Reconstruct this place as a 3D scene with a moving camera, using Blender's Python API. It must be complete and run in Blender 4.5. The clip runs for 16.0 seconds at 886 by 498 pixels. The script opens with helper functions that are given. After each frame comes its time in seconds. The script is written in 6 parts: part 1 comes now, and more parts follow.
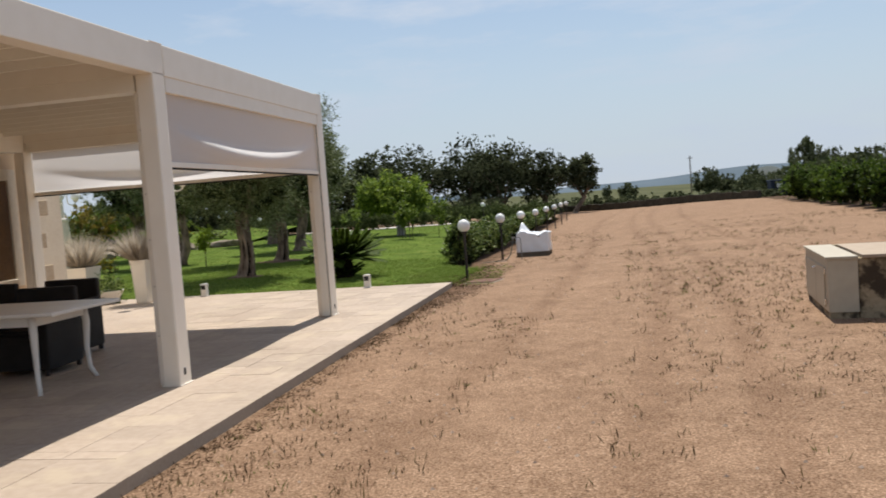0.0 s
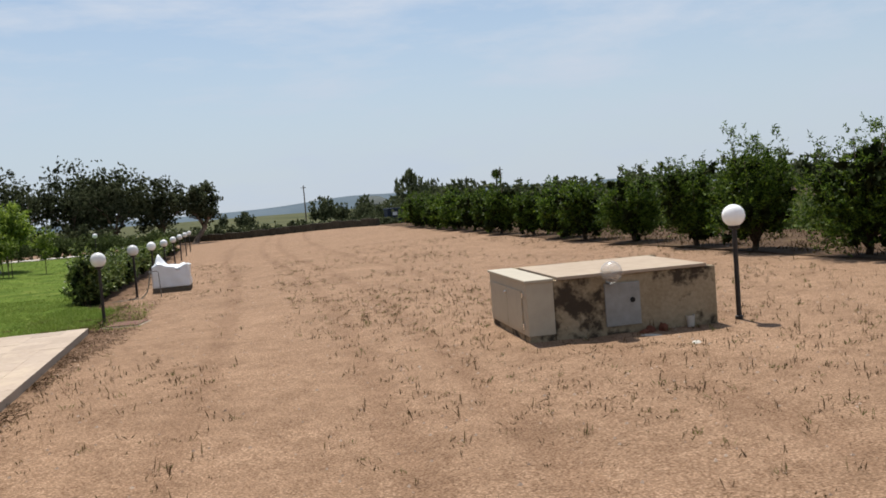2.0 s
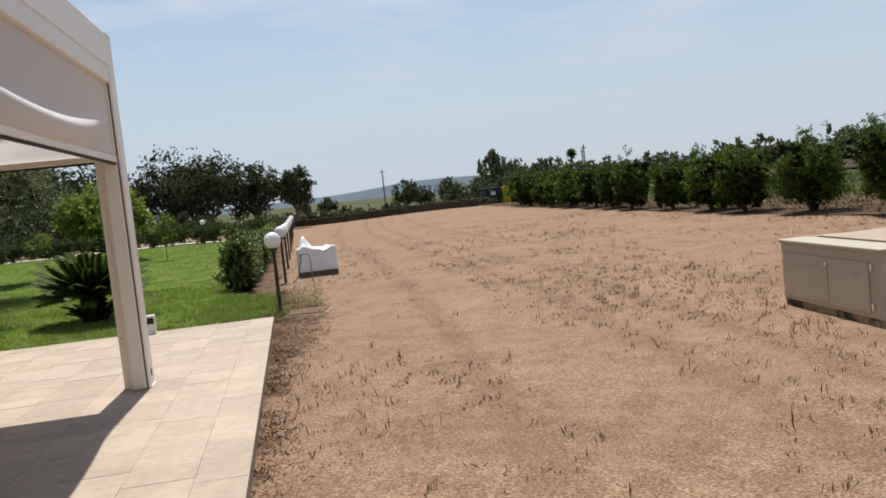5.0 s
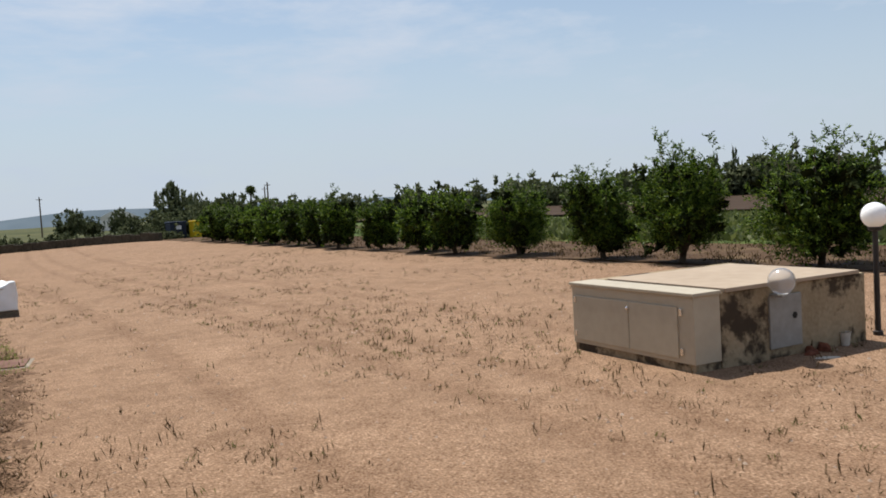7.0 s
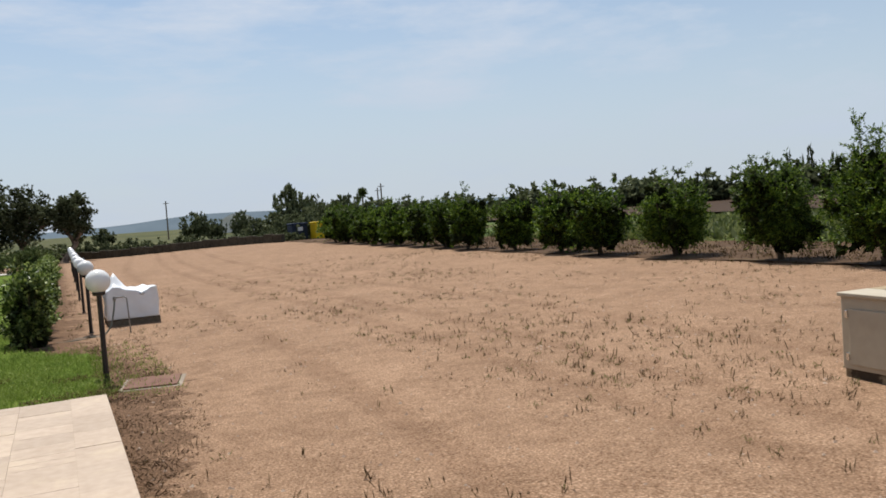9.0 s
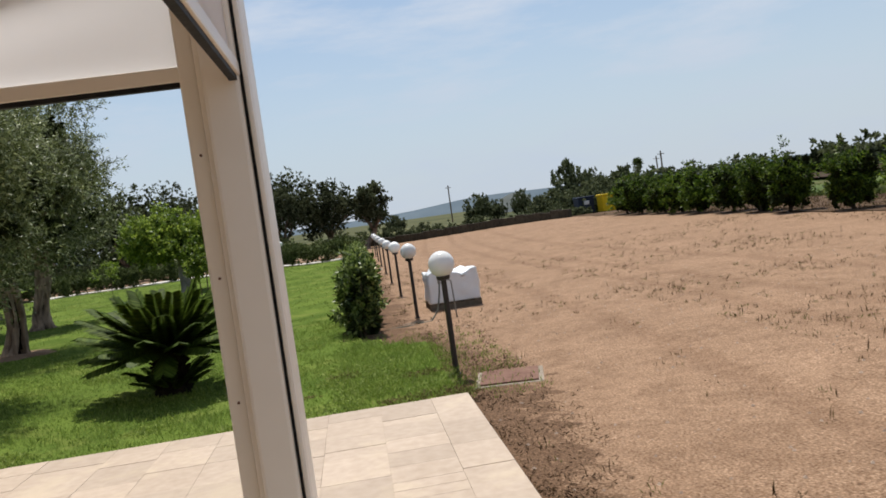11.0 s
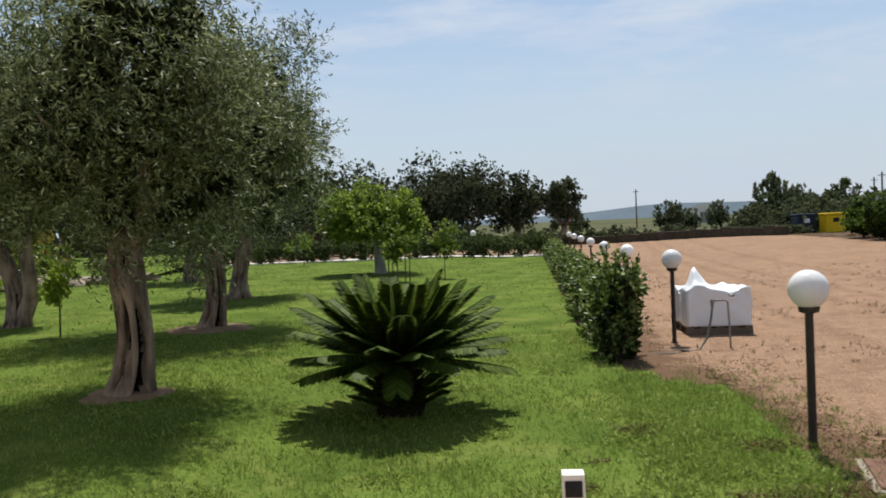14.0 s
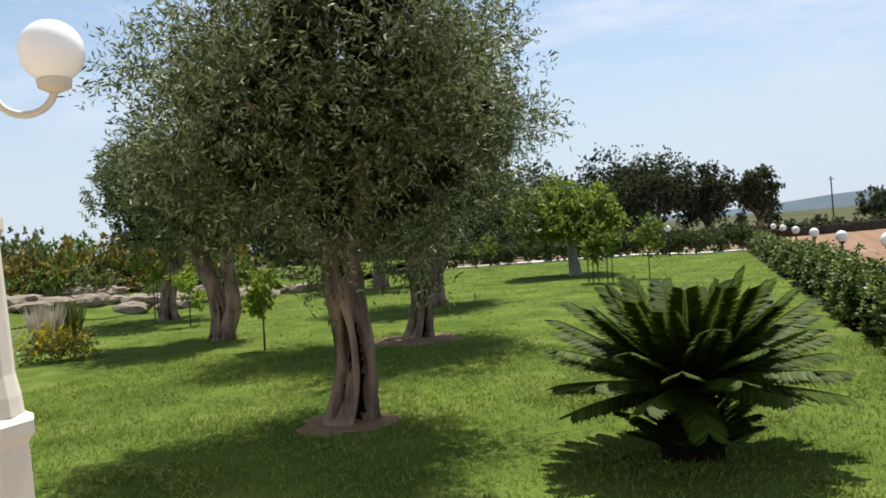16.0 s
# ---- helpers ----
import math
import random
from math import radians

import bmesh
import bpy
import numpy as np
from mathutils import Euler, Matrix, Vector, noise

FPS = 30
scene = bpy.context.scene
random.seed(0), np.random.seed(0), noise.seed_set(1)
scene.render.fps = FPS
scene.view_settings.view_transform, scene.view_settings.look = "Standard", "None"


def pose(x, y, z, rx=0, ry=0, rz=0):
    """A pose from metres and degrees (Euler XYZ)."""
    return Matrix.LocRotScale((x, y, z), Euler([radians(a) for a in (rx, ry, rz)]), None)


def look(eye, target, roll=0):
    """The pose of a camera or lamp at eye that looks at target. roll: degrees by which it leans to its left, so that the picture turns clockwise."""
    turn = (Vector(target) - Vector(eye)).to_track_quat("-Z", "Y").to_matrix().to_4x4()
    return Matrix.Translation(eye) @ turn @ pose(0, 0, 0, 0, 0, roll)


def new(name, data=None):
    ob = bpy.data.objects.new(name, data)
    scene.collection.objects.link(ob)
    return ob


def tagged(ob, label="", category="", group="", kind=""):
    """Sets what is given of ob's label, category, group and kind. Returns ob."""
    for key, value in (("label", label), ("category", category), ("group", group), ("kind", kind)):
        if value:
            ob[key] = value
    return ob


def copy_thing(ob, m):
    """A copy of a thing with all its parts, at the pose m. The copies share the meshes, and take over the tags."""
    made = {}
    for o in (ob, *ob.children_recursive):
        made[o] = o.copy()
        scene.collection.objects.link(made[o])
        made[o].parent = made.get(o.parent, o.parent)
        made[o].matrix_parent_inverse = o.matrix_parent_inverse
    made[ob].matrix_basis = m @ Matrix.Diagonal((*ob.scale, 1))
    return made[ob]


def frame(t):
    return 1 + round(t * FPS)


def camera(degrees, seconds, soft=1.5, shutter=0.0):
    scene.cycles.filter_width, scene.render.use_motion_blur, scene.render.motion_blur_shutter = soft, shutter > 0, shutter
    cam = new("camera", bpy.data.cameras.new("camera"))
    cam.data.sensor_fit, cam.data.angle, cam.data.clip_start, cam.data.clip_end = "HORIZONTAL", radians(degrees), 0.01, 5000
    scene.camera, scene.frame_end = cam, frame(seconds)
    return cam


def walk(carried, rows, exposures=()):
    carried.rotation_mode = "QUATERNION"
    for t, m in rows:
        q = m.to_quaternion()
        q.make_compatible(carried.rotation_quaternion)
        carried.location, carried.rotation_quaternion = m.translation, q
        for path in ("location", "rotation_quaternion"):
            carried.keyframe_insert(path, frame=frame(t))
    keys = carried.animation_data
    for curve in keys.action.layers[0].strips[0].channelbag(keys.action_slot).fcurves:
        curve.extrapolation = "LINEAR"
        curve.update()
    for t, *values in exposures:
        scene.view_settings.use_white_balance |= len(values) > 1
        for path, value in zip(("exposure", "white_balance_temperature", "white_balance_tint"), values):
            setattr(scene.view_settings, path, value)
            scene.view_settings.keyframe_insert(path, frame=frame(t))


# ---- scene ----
cam = camera(56.2, 16.0, soft=1.7, shutter=0.2)
PATH = [
    (0, (2.849, -14.557, 1.482), (2.451, -12.6, 1.365), -4.2),
    (0.5, (2.695, -14.227, 1.491), (2.638, -12.233, 1.354), -3.8),
    (0.6, (2.663, -14.163, 1.491), (2.706, -12.169, 1.345), -3.6),
    (1, (2.524, -13.884, 1.474), (2.845, -11.914, 1.352), -3.4),
    (1.5, (2.289, -13.566, 1.44), (2.698, -11.611, 1.339), -3.0),
    (2, (2.038, -13.319, 1.496), (2.551, -11.389, 1.379), -4.5),
    (2.5, (1.795, -12.907, 1.474), (2.163, -10.947, 1.33), -4.6),
    (3, (1.502, -12.599, 1.447), (1.624, -10.608, 1.307), -6.0),
    (5.3, (0.249, -10.963, 1.442), (0.669, -9.013, 1.301), -6.4),
    (5.5, (0.162, -10.837, 1.457), (0.648, -8.901, 1.328), -6.7),
    (6, (0.004, -10.47, 1.438), (0.835, -8.659, 1.265), -6.5),
    (6.1, (-0.029, -10.403, 1.436), (0.882, -8.632, 1.249), -6.6),
    (6.5, (-0.156, -10.193, 1.432), (0.94, -8.529, 1.26), -4.0),
    (7, (-0.237, -9.748, 1.458), (0.831, -8.061, 1.344), -3.5),
    (7.5, (-0.31, -9.324, 1.452), (0.712, -7.608, 1.354), -4.8),
    (8, (-0.273, -8.836, 1.424), (0.702, -7.092, 1.326), -4.8),
    (8.5, (-0.283, -8.445, 1.44), (0.56, -6.633, 1.357), -3.8),
    (9, (-0.308, -8.04, 1.454), (0.535, -6.229, 1.358), -4.1),
    (9.5, (-0.362, -7.509, 1.436), (0.286, -5.619, 1.333), -3.3),
    (9.8, (-0.425, -7.286, 1.427), (0.009, -5.336, 1.331), -3.4),
    (10, (-0.513, -7.128, 1.421), (-0.171, -5.161, 1.315), -4.9),
    (10.2, (-0.56, -7.005, 1.42), (-0.267, -5.029, 1.314), -6.2),
    (12.3, (-1.126, -5.401, 1.477), (-1.182, -3.402, 1.438), -6.3),
    (12.5, (-1.198, -5.265, 1.482), (-1.322, -3.27, 1.432), -6.2),
    (13, (-1.367, -4.846, 1.463), (-1.423, -2.85, 1.341), -5.0),
    (13.5, (-1.600, -4.620, 1.489), (-1.610, -2.623, 1.378), -3.2),
    (14, (-1.715, -4.148, 1.467), (-1.915, -2.159, 1.41), -2.5),
    (14.5, (-1.958, -3.828, 1.474), (-2.229, -1.847, 1.449), -4.0),
    (15, (-2.175, -3.466, 1.443), (-2.59, -1.51, 1.423), -5.0),
    (15.5, (-2.378, -3.176, 1.446), (-2.943, -1.258, 1.413), -4.7),
    (16, (-2.609, -2.923, 1.437), (-3.208, -1.015, 1.411), -4.7),
]
walk(cam, [(t, look(eye, target, roll)) for t, eye, target, roll in PATH],
     exposures=((0, 0.32), (10, 0.32), (12.5, 0.34), (13, 0.42), (14, 0.37), (15, 0.53), (16, 0.63)))

# ---- world, sun, exposure ----
world = bpy.data.worlds.new("sky")
scene.world = world
world.use_nodes = True
wn = world.node_tree
wn.nodes.clear()
w_out = wn.nodes.new("ShaderNodeOutputWorld")
w_bg = wn.nodes.new("ShaderNodeBackground")
w_sky = wn.nodes.new("ShaderNodeTexSky")
w_sky.sky_type = "NISHITA"
w_sky.sun_disc = False
w_sky.sun_elevation, w_sky.sun_rotation = radians(65), radians(2)
w_sky.altitude, w_sky.air_density, w_sky.dust_density, w_sky.ozone_density = 0, 1.15, 0.2, 2.0
w_bg.inputs["Strength"].default_value = 0.082
# thin high cloud all over the sky
w_tc = wn.nodes.new("ShaderNodeTexCoord")
w_map = wn.nodes.new("ShaderNodeMapping")
w_map.inputs["Scale"].default_value = (1.2, 2.0, 5.5)
w_noise = wn.nodes.new("ShaderNodeTexNoise")
w_noise.inputs["Scale"].default_value = 2.6
w_noise.inputs["Detail"].default_value = 7
w_noise.inputs["Roughness"].default_value = 0.62
w_ramp = wn.nodes.new("ShaderNodeValToRGB")
w_ramp.color_ramp.elements[0].position, w_ramp.color_ramp.elements[1].position = 0.47, 0.68
w_ramp.color_ramp.elements[0].color, w_ramp.color_ramp.elements[1].color = (0.22, 0.22, 0.22, 1), (0.90, 0.90, 0.90, 1)
w_mix = wn.nodes.new("ShaderNodeMixRGB")
w_mix.inputs["Color2"].default_value = (6.3, 6.9, 7.9, 1)
wn.links.new(w_tc.outputs["Generated"], w_map.inputs["Vector"])
wn.links.new(w_map.outputs["Vector"], w_noise.inputs["Vector"])
wn.links.new(w_noise.outputs["Fac"], w_ramp.inputs["Fac"])
wn.links.new(w_ramp.outputs["Color"], w_mix.inputs["Fac"])
wn.links.new(w_sky.outputs["Color"], w_mix.inputs["Color1"])
# pale haze towards the horizon
w_sep = wn.nodes.new("ShaderNodeSeparateXYZ")
w_low = wn.nodes.new("ShaderNodeMapRange")
w_low.interpolation_type = "SMOOTHSTEP"
w_low.inputs["From Min"].default_value, w_low.inputs["From Max"].default_value = 0.0, 0.30
w_low.inputs["To Min"].default_value, w_low.inputs["To Max"].default_value = 0.85, 0.0
w_haze = wn.nodes.new("ShaderNodeMixRGB")
w_haze.inputs["Color2"].default_value = (5.0, 5.8, 6.9, 1)
wn.links.new(w_tc.outputs["Generated"], w_sep.inputs["Vector"])
wn.links.new(w_sep.outputs["Z"], w_low.inputs["Value"])
wn.links.new(w_low.outputs["Result"], w_haze.inputs["Fac"])
wn.links.new(w_mix.outputs["Color"], w_haze.inputs["Color1"])
wn.links.new(w_haze.outputs["Color"], w_bg.inputs["Color"])
wn.links.new(w_bg.outputs["Background"], w_out.inputs["Surface"])

sun = new("sun", bpy.data.lights.new("sun", "SUN"))
sun.data.energy, sun.data.angle, sun.data.color = 4.8, radians(0.6), (1.0, 0.965, 0.90)
SUN_DIR = Vector((math.sin(radians(2)) * math.cos(radians(65)), math.cos(radians(2)) * math.cos(radians(65)), math.sin(radians(65))))
sun.matrix_world = look(SUN_DIR * 50, (0, 0, 0))


# ---- materials ----
def rgb(c):
    return (c[0], c[1], c[2], 1.0)


def mat(name, dark, light, grain=30.0, blotch=1.5, rough=0.8, bump=0.2, metal=0.0, spread=(0.3, 0.7), detail=6, per_object=0.0,
        stain=None, stain_scale=0.6, stain_amount=0.0, spec=0.14, stretch=None):
    """A surface with fine grain and larger blotches between two base colours, and stains of a third."""
    m = bpy.data.materials.new(name)
    m.use_nodes = True
    nt = m.node_tree
    b = nt.nodes["Principled BSDF"]
    tc = nt.nodes.new("ShaderNodeNewGeometry")
    n1 = nt.nodes.new("ShaderNodeTexNoise")
    n1.inputs["Scale"].default_value, n1.inputs["Detail"].default_value = grain, detail
    n2 = nt.nodes.new("ShaderNodeTexNoise")
    n2.inputs["Scale"].default_value, n2.inputs["Detail"].default_value = blotch, 5
    if stretch:
        mp = nt.nodes.new("ShaderNodeMapping")
        mp.inputs["Scale"].default_value = stretch
        nt.links.new(tc.outputs["Position"], mp.inputs["Vector"])
        nt.links.new(mp.outputs["Vector"], n1.inputs["Vector"])
    else:
        nt.links.new(tc.outputs["Position"], n1.inputs["Vector"])
    nt.links.new(tc.outputs["Position"], n2.inputs["Vector"])
    add = nt.nodes.new("ShaderNodeMath")
    add.operation = "MULTIPLY_ADD"
    add.inputs[1].default_value = 0.55
    half = nt.nodes.new("ShaderNodeMath")
    half.operation = "MULTIPLY"
    half.inputs[1].default_value = 0.45
    nt.links.new(n2.outputs["Fac"], half.inputs[0])
    nt.links.new(n1.outputs["Fac"], add.inputs[0])
    nt.links.new(half.outputs[0], add.inputs[2])
    ramp = nt.nodes.new("ShaderNodeValToRGB")
    ramp.color_ramp.elements[0].position, ramp.color_ramp.elements[1].position = spread
    ramp.color_ramp.elements[0].color, ramp.color_ramp.elements[1].color = rgb(dark), rgb(light)
    nt.links.new(add.outputs[0], ramp.inputs["Fac"])
    colour = ramp.outputs["Color"]
    if stain:
        n3 = nt.nodes.new("ShaderNodeTexNoise")
        n3.inputs["Scale"].default_value, n3.inputs["Detail"].default_value, n3.inputs["Roughness"].default_value = stain_scale, 8, 0.65
        nt.links.new(tc.outputs["Position"], n3.inputs["Vector"])
        r3 = nt.nodes.new("ShaderNodeValToRGB")
        r3.color_ramp.elements[0].position, r3.color_ramp.elements[1].position = (0.485, 0.55) if stain_amount > 0.9 else (0.52, 0.62)
        r3.color_ramp.elements[1].color = (stain_amount,) * 3 + (1,)
        nt.links.new(n3.outputs["Fac"], r3.inputs["Fac"])
        mx = nt.nodes.new("ShaderNodeMixRGB")
        mx.inputs["Color2"].default_value = rgb(stain)
        nt.links.new(r3.outputs["Color"], mx.inputs["Fac"])
        nt.links.new(colour, mx.inputs["Color1"])
        colour = mx.outputs["Color"]
    if per_object:
        oi = nt.nodes.new("ShaderNodeObjectInfo")
        mr = nt.nodes.new("ShaderNodeMapRange")
        mr.inputs["To Min"].default_value, mr.inputs["To Max"].default_value = 1 - per_object, 1 + per_object
        nt.links.new(oi.outputs["Random"], mr.inputs["Value"])
        hv = nt.nodes.new("ShaderNodeHueSaturation")
        nt.links.new(mr.outputs["Result"], hv.inputs["Value"])
        nt.links.new(colour, hv.inputs["Color"])
        colour = hv.outputs["Color"]
    nt.links.new(colour, b.inputs["Base Color"])
    b.inputs["Roughness"].default_value, b.inputs["Metallic"].default_value = rough, metal
    b.inputs["Specular IOR Level"].default_value = spec
    if bump:
        bp = nt.nodes.new("ShaderNodeBump")
        bp.inputs["Strength"].default_value, bp.inputs["Distance"].default_value = bump, 0.02
        nt.links.new(add.outputs[0], bp.inputs["Height"])
        nt.links.new(bp.outputs["Normal"], b.inputs["Normal"])
    return m


def leaf_mat(name, a, b_col, c_col, translucent=0.3, rough=0.5, spec=0.35):
    """Leaves, each of its own green, letting some light through."""
    m = bpy.data.materials.new(name)
    m.use_nodes = True
    nt = m.node_tree
    b = nt.nodes["Principled BSDF"]
    out = nt.nodes["Material Output"]
    geo = nt.nodes.new("ShaderNodeNewGeometry")
    ramp = nt.nodes.new("ShaderNodeValToRGB")
    ramp.color_ramp.elements[0].color, ramp.color_ramp.elements[1].color = rgb(a), rgb(c_col)
    mid = ramp.color_ramp.elements.new(0.5)
    mid.color = rgb(b_col)
    nt.links.new(geo.outputs["Random Per Island"], ramp.inputs["Fac"])
    oi = nt.nodes.new("ShaderNodeObjectInfo")
    mr = nt.nodes.new("ShaderNodeMapRange")
    mr.inputs["To Min"].default_value, mr.inputs["To Max"].default_value = 0.85, 1.15
    nt.links.new(oi.outputs["Random"], mr.inputs["Value"])
    hv = nt.nodes.new("ShaderNodeHueSaturation")
    nt.links.new(mr.outputs["Result"], hv.inputs["Value"])
    nt.links.new(ramp.outputs["Color"], hv.inputs["Color"])
    nt.links.new(hv.outputs["Color"], b.inputs["Base Color"])
    b.inputs["Roughness"].default_value = rough
    b.inputs["Specular IOR Level"].default_value = spec
    tr = nt.nodes.new("ShaderNodeBsdfTranslucent")
    nt.links.new(hv.outputs["Color"], tr.inputs["Color"])
    mix = nt.nodes.new("ShaderNodeMixShader")
    mix.inputs["Fac"].default_value = translucent
    nt.links.new(b.outputs["BSDF"], mix.inputs[1])
    nt.links.new(tr.outputs["BSDF"], mix.inputs[2])
    nt.links.new(mix.outputs["Shader"], out.inputs["Surface"])
    return m


def sand_mat():
    """Crushed pale gravel and sand: fine speckle, single darker grits, faint broad drifts, no large relief."""
    m = bpy.data.materials.new("sandy_gravel")
    m.use_nodes = True
    nt = m.node_tree
    b = nt.nodes["Principled BSDF"]
    geo = nt.nodes.new("ShaderNodeNewGeometry")

    def tex(kind, scale, detail=4):
        n = nt.nodes.new(kind)
        n.inputs["Scale"].default_value = scale
        if kind == "ShaderNodeTexNoise":
            n.inputs["Detail"].default_value = detail
            n.inputs["Roughness"].default_value = 0.65
        nt.links.new(geo.outputs["Position"], n.inputs["Vector"])
        return n

    def ramp(src, stops):
        r = nt.nodes.new("ShaderNodeValToRGB")
        r.color_ramp.elements[0].position, r.color_ramp.elements[1].position = stops[0][0], stops[-1][0]
        r.color_ramp.elements[0].color, r.color_ramp.elements[1].color = rgb(stops[0][1]), rgb(stops[-1][1])
        for p, c in stops[1:-1]:
            r.color_ramp.elements.new(p).color = rgb(c)
        nt.links.new(src, r.inputs["Fac"])
        return r

    def mixed(a, b_, fac, how="MIX", amount=1.0):
        n = nt.nodes.new("ShaderNodeMixRGB")
        n.blend_type = how
        n.inputs["Fac"].default_value = amount
        if fac is not None:
            nt.links.new(fac, n.inputs["Fac"])
        nt.links.new(a, n.inputs["Color1"])
        nt.links.new(b_, n.inputs["Color2"])
        return n.outputs["Color"]

    fine = tex("ShaderNodeTexNoise", 70, 8)
    mid = tex("ShaderNodeTexNoise", 9, 6)
    broad = tex("ShaderNodeTexNoise", 0.55, 5)
    grit = tex("ShaderNodeTexVoronoi", 85)
    base = ramp(fine.outputs["Fac"], [(0.34, (0.130, 0.076, 0.043)), (0.48, (0.295, 0.187, 0.118)), (0.66, (0.47, 0.335, 0.232))])
    drift = ramp(broad.outputs["Fac"], [(0.30, (0.80, 0.76, 0.72)), (0.70, (1.08, 1.06, 1.04))])
    patch = ramp(mid.outputs["Fac"], [(0.34, (0.62, 0.57, 0.53)), (0.58, (1.06, 1.06, 1.06))])
    clod = tex("ShaderNodeTexNoise", 2.4, 7)
    blot = ramp(clod.outputs["Fac"], [(0.36, (0.70, 0.66, 0.62)), (0.56, (1.05, 1.05, 1.05))])
    dark = ramp(grit.outputs["Color"], [(0.0, (0.55, 0.50, 0.46)), (0.22, (1, 1, 1)), (0.9, (1, 1, 1)), (1.0, (1.35, 1.32, 1.3))])
    c = mixed(base.outputs["Color"], drift.outputs["Color"], None, "MULTIPLY", 0.8)
    c = mixed(c, patch.outputs["Color"], None, "MULTIPLY", 0.42)
    c = mixed(c, blot.outputs["Color"], None, "MULTIPLY", 0.55)
    # pale pea gravel lying loose on top
    pea = tex("ShaderNodeTexVoronoi", 42)
    stone = ramp(pea.outputs["Distance"], [(0.0, (1.22, 1.20, 1.18)), (0.30, (1.05, 1.04, 1.03)), (0.62, (0.72, 0.69, 0.66))])
    c = mixed(c, stone.outputs["Color"], None, "MULTIPLY", 0.75)
    c = mixed(c, dark.outputs["Color"], None, "MULTIPLY", 0.8)
    # compacted, slightly darker wheel tracks that follow the ruts
    xyz = nt.nodes.new("ShaderNodeSeparateXYZ")
    nt.links.new(geo.outputs["Position"], xyz.inputs["Vector"])

    def calc(op, a, b_, c_=None):
        n = nt.nodes.new("ShaderNodeMath")
        n.operation = op
        for slot, v in enumerate((a, b_, c_)):
            if v is None:
                continue
            if isinstance(v, (int, float)):
                n.inputs[slot].default_value = v
            else:
                nt.links.new(v, n.inputs[slot])
        return n.outputs[0]

    bend = calc("SINE", calc("MULTIPLY_ADD", xyz.outputs["Y"], 0.11, 1.5), None)
    u = calc("SUBTRACT", calc("MULTIPLY_ADD", xyz.outputs["Y"], -0.045, xyz.outputs["X"]), calc("MULTIPLY", bend, 0.5))
    u = calc("MULTIPLY_ADD", mid.outputs["Fac"], 0.16, u)
    stops = [(0.0, (1, 1, 1))]
    for lane in (1.63, 3.23, 4.08, 5.68):
        stops += [((lane - 0.22) / 7, (1, 1, 1)), ((lane - 0.09) / 7, (0.78, 0.74, 0.71)), ((lane + 0.09) / 7, (0.78, 0.74, 0.71)), ((lane + 0.22) / 7, (1, 1, 1))]
    stops.append((1.0, (1, 1, 1)))
    track = ramp(calc("DIVIDE", u, 7.0), stops)
    c = mixed(c, track.outputs["Color"], clod.outputs["Fac"], "MULTIPLY")
    # damp brown earth along the terrace and past its corner, with a ragged rim
    def over(src, lo, hi, a, b_):
        n = nt.nodes.new("ShaderNodeMapRange")
        n.interpolation_type = "SMOOTHSTEP"
        for slot, v in (("From Min", lo), ("From Max", hi), ("To Min", a), ("To Max", b_)):
            n.inputs[slot].default_value = v
        nt.links.new(src, n.inputs["Value"])
        return n.outputs["Result"]

    reach = calc("ADD", over(xyz.outputs["Y"], -6.0, 0.5, 0.02, 0.62), over(xyz.outputs["Y"], 1.2, 6.0, 0.0, -0.62))
    reach = calc("SUBTRACT", reach, xyz.outputs["X"])
    reach = calc("ADD", calc("MULTIPLY_ADD", clod.outputs["Fac"], 1.7, -0.85), reach)
    reach = calc("ADD", calc("MULTIPLY_ADD", mid.outputs["Fac"], 1.2, -0.6), reach)
    damp = ramp(fine.outputs["Fac"], [(0.34, (0.040, 0.021, 0.011)), (0.55, (0.115, 0.063, 0.034)), (0.72, (0.24, 0.145, 0.085))])
    c = mixed(c, damp.outputs["Color"], over(reach, -0.06, 0.16, 0.0, 0.85))
    nt.links.new(c, b.inputs["Base Color"])
    b.inputs["Roughness"].default_value = 0.95
    b.inputs["Specular IOR Level"].default_value = 0.15
    both = nt.nodes.new("ShaderNodeMath")
    both.operation = "MULTIPLY_ADD"
    both.inputs[1].default_value = -0.8
    nt.links.new(pea.outputs["Distance"], both.inputs[0])
    nt.links.new(fine.outputs["Fac"], both.inputs[2])
    bp = nt.nodes.new("ShaderNodeBump")
    bp.inputs["Strength"].default_value, bp.inputs["Distance"].default_value = 0.7, 0.016
    nt.links.new(both.outputs[0], bp.inputs["Height"])
    nt.links.new(bp.outputs["Normal"], b.inputs["Normal"])
    return m


M_SAND = sand_mat()
M_LAND = mat("far_farmland", (0.037, 0.046, 0.015), (0.092, 0.086, 0.034), grain=0.05, blotch=0.012, rough=1.0, bump=0.0, spread=(0.38, 0.62))
M_LAWN = mat("lawn_turf", (0.045, 0.075, 0.013), (0.118, 0.165, 0.031), grain=38, blotch=0.9, rough=1.0, bump=1.0, stain=(0.150, 0.172, 0.042), stain_scale=1.3, stain_amount=0.6, spec=0.02, spread=(0.38, 0.62), detail=10)
M_GRASS = leaf_mat("grass_blade", (0.100, 0.158, 0.022), (0.162, 0.232, 0.039), (0.310, 0.370, 0.100), 0.32, 0.75, 0.10)
M_STRAW = leaf_mat("dry_weed", (0.038, 0.023, 0.010), (0.085, 0.055, 0.026), (0.25, 0.185, 0.092), 0.2, 0.9, 0.05)
